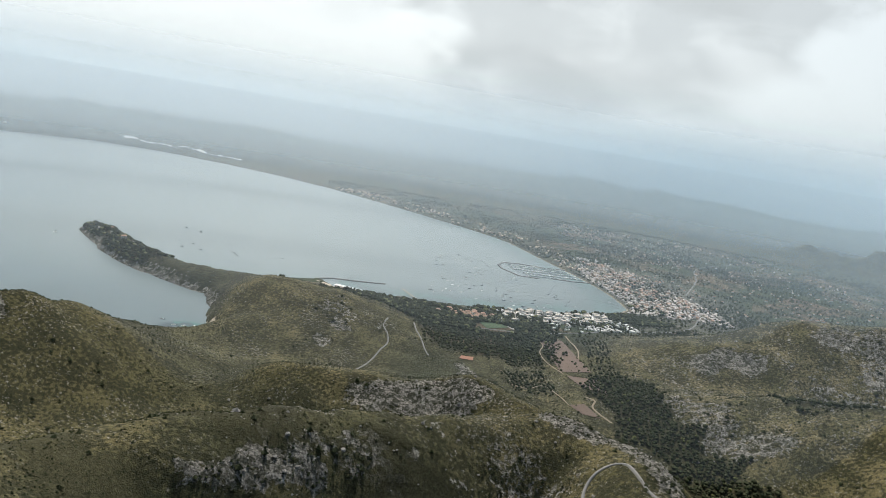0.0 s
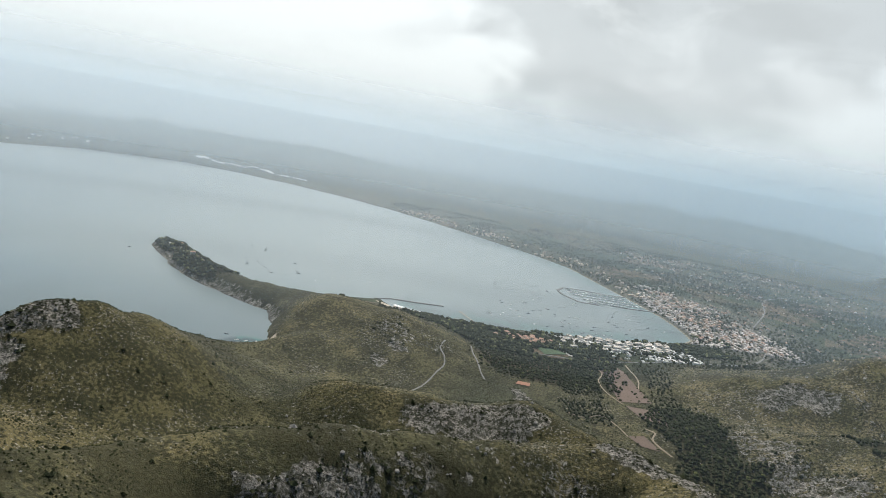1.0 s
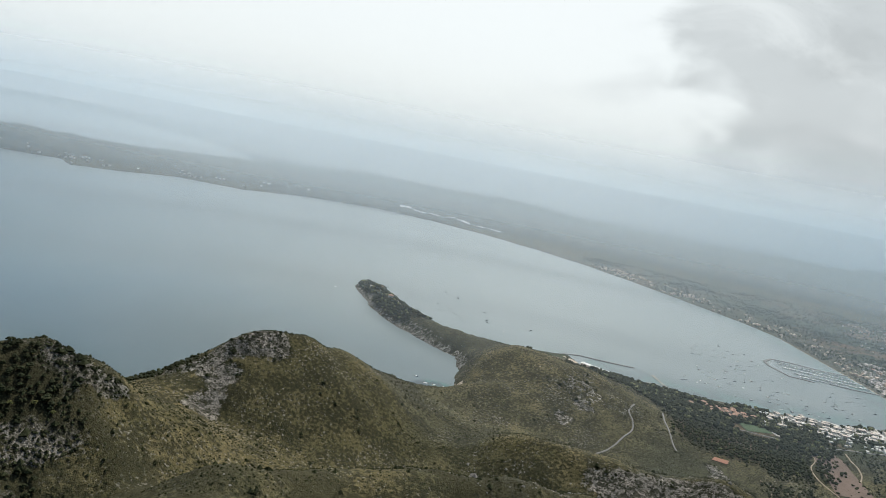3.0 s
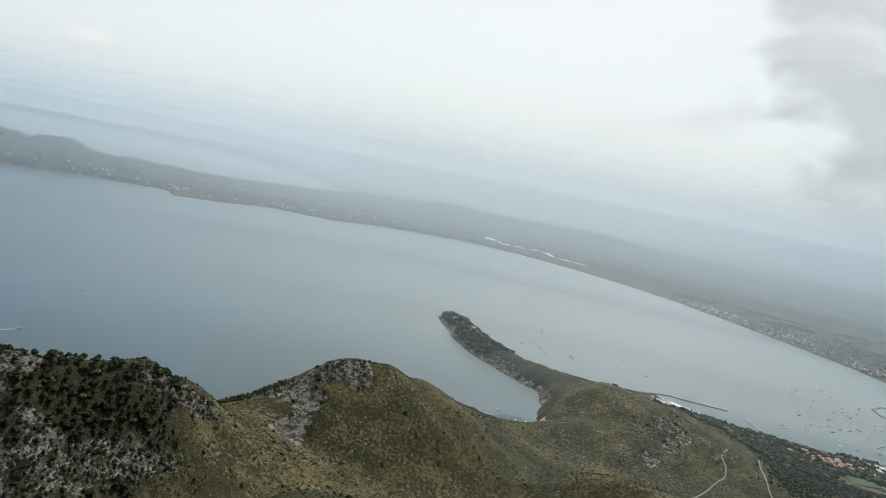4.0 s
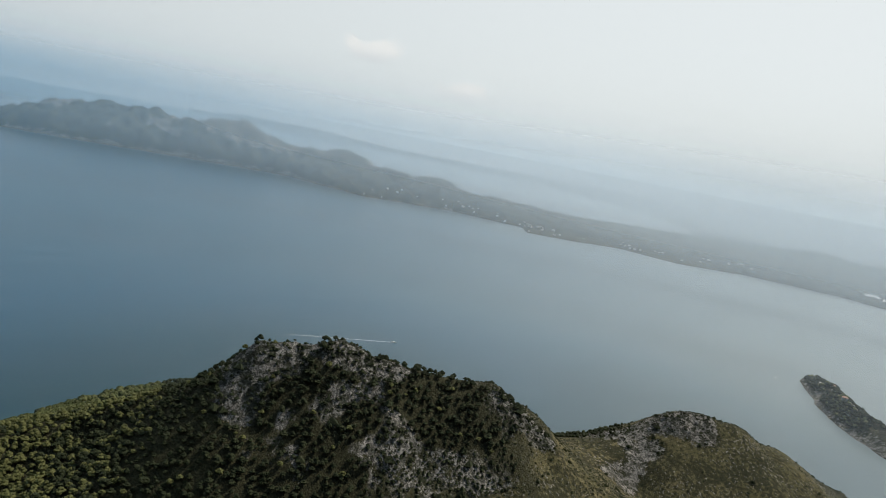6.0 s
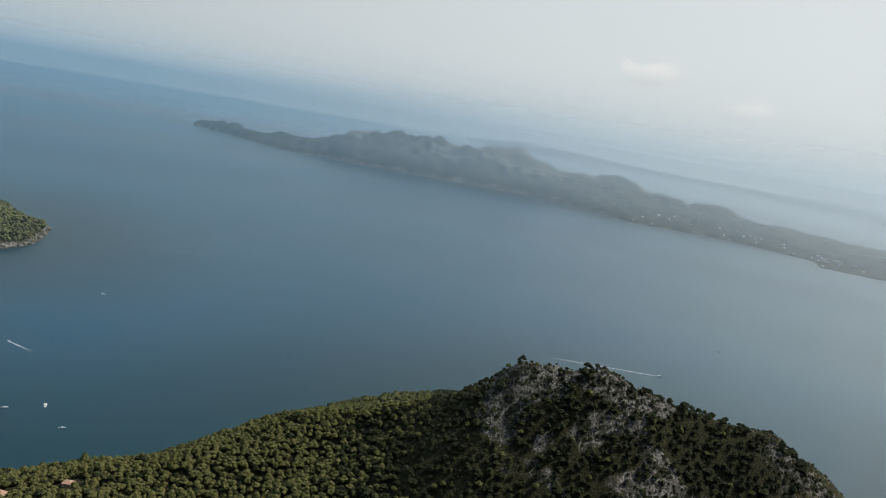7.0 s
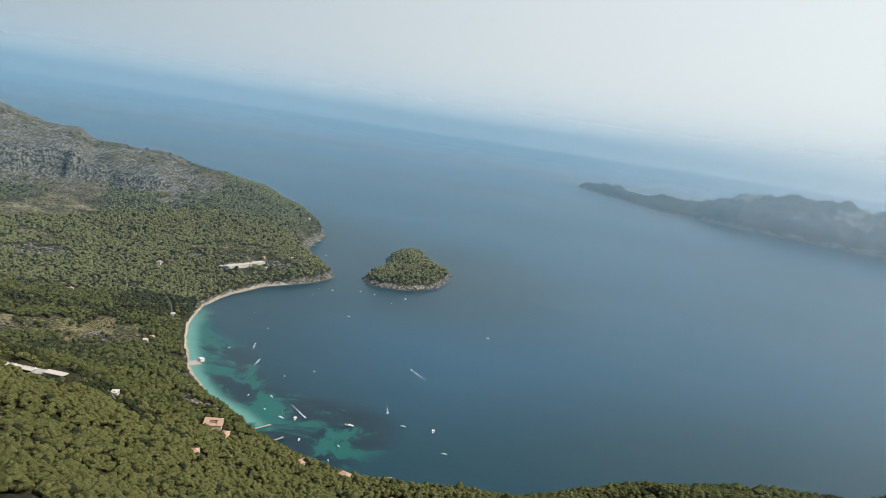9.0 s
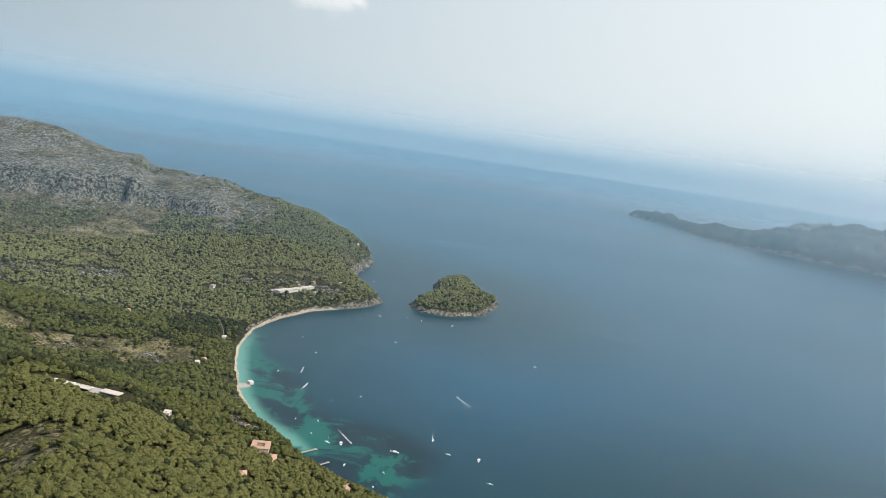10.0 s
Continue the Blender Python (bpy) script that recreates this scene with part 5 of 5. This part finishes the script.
# the white lookout house on its headland
tower = thing("fort_villa", "pale walled house on the wooded headland", "villa")
tower.matrix_world = pose(-212, 437, level(-212, 437) + 0.1, 0, 0, 40)
part("wall", box(0, 0, -1.2, 5.0, 2.2, 2.2, 0.04), CREAM_WALL, tower)
part("terrace_wall", box(-4.2, 0.3, -1.2, 4.0, 2.8, 1.7, 0.03), CONCRETE, tower)
part("roof", hip(5.0, 2.2, 1.0, 0.4), ROOF_TILE, tower, "terracotta tiled roof")


# ---- boats ----
def hull_mesh(length, beam, height, mat_name="hull"):
    """A boat's hull with a raked bow."""
    bm = bmesh.new()
    rings = []
    for t in np.linspace(0, 1, 9):
        x = (t - 0.5) * length
        b = beam / 2 * (1 - max(0.0, t - 0.45) ** 2 / 0.3025) * (0.9 + 0.1 * min(1, t * 4))
        b = max(b, 0.01)
        lift = height * (1 + 0.35 * t * t)
        rings.append([bm.verts.new(v) for v in ((x, -b, lift), (x - 0.04 * length * t, -b * 0.75, 0.25 * height), (x - 0.08 * length * t, 0, -0.35 * height),
                                                  (x - 0.04 * length * t, b * 0.75, 0.25 * height), (x, b, lift))])
    for a, b in zip(rings, rings[1:]):
        for i in range(4):
            bm.faces.new((a[i], a[i + 1], b[i + 1], b[i]))
        bm.faces.new((a[4], a[0], b[0], b[4]))
    bm.faces.new(rings[0])
    return bm


def motor_boat(length, hull_mat, label):
    ob = thing("motor_boat", label, "boat", "boats at anchor")
    part("hull", hull_mesh(length, length * 0.3, length * 0.09), hull_mat, ob)
    part("cabin", box(0.0, 0, length * 0.09, length * 0.38, length * 0.2, length * 0.09, length * 0.02), BOAT_WHITE, ob)
    part("windscreen", box(length * 0.185, 0, length * 0.115, length * 0.03, length * 0.18, length * 0.05), DARK_GLASS, ob)
    part("aft_deck", box(-length * 0.33, 0, length * 0.085, length * 0.26, length * 0.22, length * 0.015), TEAK, ob)
    return ob


def sail_boat(length, hull_mat, label):
    ob = thing("sail_boat", label, "boat", "boats at anchor")
    part("hull", hull_mesh(length, length * 0.28, length * 0.09), hull_mat, ob)
    part("cabin", box(0.02 * length, 0, length * 0.1, length * 0.34, length * 0.14, length * 0.05, length * 0.015), BOAT_WHITE, ob)
    part("mast", rod((0.08 * length, 0, length * 0.1), (0.08 * length, 0, length * 1.25), length * 0.014, length * 0.01, 5), METAL, ob)
    part("boom", rod((0.07 * length, 0, length * 0.24), (-0.35 * length, 0, length * 0.24), length * 0.02, length * 0.016, 5), CANVAS, ob, "boom with furled sail")
    return ob


FLEET = [motor_boat(2.0, BOAT_WHITE, "white motor boat at anchor"), motor_boat(3.2, BOAT_WHITE, "large white motor yacht at anchor"), sail_boat(2.2, BOAT_WHITE, "white sailing boat with bare mast at anchor"),
         motor_boat(1.4, BOAT_WHITE, "small white runabout at anchor"), sail_boat(2.6, BOAT_BLUE, "dark-hulled sailing boat at anchor"), motor_boat(2.2, BOAT_BLUE, "dark-hulled motor boat at anchor")]
LAUNCHED = set()


def launch(kind, x, y, turn, scale=1.0, label=""):
    m = pose(x, y, 0.02, 0, 0, turn) @ Matrix.Scale(scale, 4)
    if kind not in LAUNCHED and scale == 1.0 and not label:
        LAUNCHED.add(kind)
        FLEET[kind].matrix_basis = m
        return FLEET[kind]
    ob = copy_thing(FLEET[kind], m)
    return tagged(ob, label) if label else ob


# boats off the pine beach
for x, y, kind, turn in ((-195, -110, 1, 30), (-183, -101, 0, 20), (-202, -93, 1, 100), (-187, -89, 3, 60), (-213, -78, 0, 95), (-216, -68, 1, 15), (-203, -59, 0, 100), (-220, -87, 3, 40), (-201, -133, 3, 10),
                         (-205, -126, 0, 50), (-224, -133, 3, 20), (-236, -127, 3, 0), (-195, -122, 3, 60), (-193, -114, 2, 80), (-235, -167, 3, 10), (-267, -170, 3, 0), (-282, -188, 3, 20), (-312, -152, 2, 70),
                         (-362, -171, 2, 40), (-362, -162, 2, 30), (-353, -147, 3, 20), (-368, -145, 1, 10), (-350, -183, 2, 60), (-333, -186, 3, 20), (-347, -190, 3, 50), (-334, -84, 2, 60), (-177, -87, 3, 40),
                         (-420, -238, 2, 40), (-428, -232, 3, 80)):
    launch(kind, x, y, turn)
# boats off the headland and in the cove
for x, y, kind, turn in ((-189, 507, 4, 20), (-176, 502, 4, 60), (-174, 497, 5, 10), (-176, 462, 5, 0), (-167, 444, 4, 30), (-165, 458, 5, 20), (-155, 445, 5, 0), (-146, 433, 5, 40), (-144, 474, 5, 20), (-135, 452, 5, 10),
                         (-132, 446, 4, 0), (-117, 435, 0, 80), (-111, 454, 3, 10), (-105, 459, 5, 20), (-86, 460, 5, 0), (-240, 426, 2, 40), (-118, 300, 5, 0), (-111, 295, 0, 30), (-107, 296, 0, 50), (-106, 291, 3, 10),
                         (-103, 298, 3, 80), (-142, 291, 0, 40), (-356, 247, 5, 10)):
    launch(kind, x, y, turn)
# the moorings before the town
rng = np.random.default_rng(91)
placed = 0
while placed < 120:
    x, y = rng.uniform(-5, 128), rng.uniform(432, 590)
    away = -inside_by(np.array([x]), np.array([y]), COAST)[0]
    if away > 7 and (x - 20) * 0.9 < y - 432 + 40 and not (45 < x < 125 and y > 530):
        launch(int(rng.choice([0, 2, 4, 5, 5, 4])), x, y, rng.uniform(20, 50), rng.uniform(0.7, 1.05))
        placed += 1
# rows of yachts in the marina
berths = [(a + u * (c - a) + rng.uniform(-0.3, 0.3), b + u * (d - b) + rng.uniform(-0.3, 0.3)) for a, b, c, d in
          ((56, 580, 104, 588), (56, 572, 108, 580), (60, 562, 112, 572), (66, 552, 116, 563), (70, 545, 100, 551)) for u in np.linspace(0, 1, 48)]
bx, by = np.array(berths).T
SKIFF = (np.array([(-1, -0.3, 0.3), (0.5, -0.3, 0.35), (1.1, 0, 0.4), (0.5, 0.3, 0.35), (-1, 0.3, 0.3), (-0.9, -0.2, -0.2), (0.7, 0, -0.2), (-0.9, 0.2, -0.2), (-0.4, -0.18, 0.6), (0.3, -0.18, 0.55), (0.3, 0.18, 0.55), (-0.4, 0.18, 0.6)], float),
         np.array([(0, 1, 4), (1, 3, 4), (1, 2, 3), (0, 5, 1), (5, 6, 1), (1, 6, 2), (2, 6, 3), (3, 6, 7), (3, 7, 4), (0, 4, 7), (0, 7, 5), (8, 9, 10), (8, 10, 11), (0, 1, 9), (0, 9, 8), (4, 11, 10), (4, 10, 3)]))
scatter("marina_yachts", bx, by, np.full(len(bx), 0.05), rng.uniform(0.9, 1.7, len(bx)), [SKIFF], BOAT_WHITE, "crowded rows of white yachts in the marina", "yachts", 92)
masts = (np.array([(-0.03, 0, 0.4), (0.03, 0.02, 0.4), (0, -0.03, 0.4), (0, 0, 2.6)], float), np.array([(0, 1, 3), (1, 2, 3), (2, 0, 3)]))
scatter("marina_masts", bx[::2], by[::2], np.full(len(bx[::2]), 0.05), rng.uniform(0.8, 1.3, len(bx[::2])), [masts], METAL, "bare masts of moored yachts", "masts", 93)


def wake(x, y, turn, length, spread, kind, label):
    """A boat under way and the foam behind it."""
    launch(kind, x, y, turn, 0.9 if kind != 1 else 0.85, label)
    d = Vector((math.cos(radians(turn)), math.sin(radians(turn))))
    s = Vector((-d.y, d.x))
    pts, foam = [], []
    for i in range(31):
        t = i / 30
        back = Vector((x, y)) - d * (0.6 + t * length)
        w = 0.8 * spread * (0.25 + 0.75 * t ** 0.7)
        for k in (-1, -0.5, 0, 0.5, 1):
            p = back + s * k * w
            pts.append((p.x, p.y, 0.05))
            foam.append((1 - t) ** 0.9 * (0.2 if abs(k) == 1 else 1.0))
    n0 = np.arange(30)[:, None] * 5 + np.arange(4)[None]
    ob = new("wake", mesh_from("wake", pts, np.stack([n0, n0 + 1, n0 + 6, n0 + 5], -1).reshape(-1, 4), FOAM))
    paint(ob.data, "foam", [np.array(foam)])
    return tagged(ob, "white foam trail on the water behind a boat", "wake", kind="stuff")


def course(x0, y0, x1, y1):
    return math.degrees(math.atan2(y0 - y1, x0 - x1)), math.hypot(x0 - x1, y0 - y1)


for hx, hy, ex, ey, spread, kind in ((-302, 181, -314, 122, 1.5, 1), (-191, 451, -217, 454, 0.8, 3), (-129, 505, -148, 492, 0.7, 3), (-493, -49, -494, -73, 1.0, 3), (-797, 13, -758, 31, 1.6, 0),
                                     (-265, -97, -258, -87, 0.7, 0), (-232, -150, -225, -148, 0.7, 3), (-246, -162, -240, -159, 0.7, 3), (-198, -108, -204, -117, 0.6, 0), (-219, -87, -226, -90, 0.4, 3)):
    turn, length = course(hx, hy, ex, ey)
    wake(hx, hy, turn, length, spread, kind, "white motor boat under way")
for k in range(len(FLEET)):
    if k not in LAUNCHED:
        launch(k, -230 - 5 * k, -60, 20)


# ---- the nearest pines, one by one ----
def pine(seed):
    """An umbrella pine: bent trunk, limbs and a crown of clumps."""
    rng = np.random.default_rng(seed)
    ob = thing("pine_tree", "umbrella pine with a rounded olive-green crown", "tree", "pines on the slope")
    lean = rng.uniform(-0.12, 0.12, 2)
    trunk = rod((0, 0, -0.5), (lean[0], lean[1], 0.75), 0.09, 0.06, 6)
    limbs, crown = [], []
    for k in range(5):
        a = 2 * np.pi * (k / 5 + rng.uniform(-0.06, 0.06))
        end = (lean[0] + 0.55 * math.cos(a), lean[1] + 0.55 * math.sin(a), 1.0 + rng.uniform(-0.1, 0.15))
        limbs.append(rod((lean[0], lean[1], 0.6), end, 0.045, 0.02, 5))
    part("trunk", merge(trunk, *limbs), BARK, ob)
    pts, tris, start = [], [], 0
    for k in range(17):
        a, r = rng.uniform(0, 2 * np.pi), 0.82 * math.sqrt(rng.uniform(0, 1))
        p, f = lump(1, seed * 31 + k, 0.22, 0.75)
        s = rng.uniform(0.28, 0.46)
        pts.append(p * s + (lean[0] + r * math.cos(a), lean[1] + r * math.sin(a), 1.02 + 0.42 * (1 - r * r) + rng.uniform(-0.08, 0.1)))
        tris.append(f + start)
        start += len(p)
    leaf = new("crown", mesh_from("crown", np.concatenate(pts), np.concatenate(tris), PINE, False))
    leaf.parent = ob
    return ob


PINES = [pine(i + 1) for i in range(6)]
rng = np.random.default_rng(15)
chosen = np.nonzero(single)[0]
for k, i in enumerate(chosen):
    m = pose(tx[i], ty[i], th[i] - 0.1, 0, 0, rng.uniform(0, 360)) @ Matrix.Scale(float(rng.uniform(0.6, 0.98)), 4)
    if k < 6:
        PINES[k].matrix_basis = pose(tx[i], ty[i], th[i] - 0.1, 0, 0, rng.uniform(0, 360))
    else:
        copy_thing(PINES[int(rng.integers(0, 6))], m)
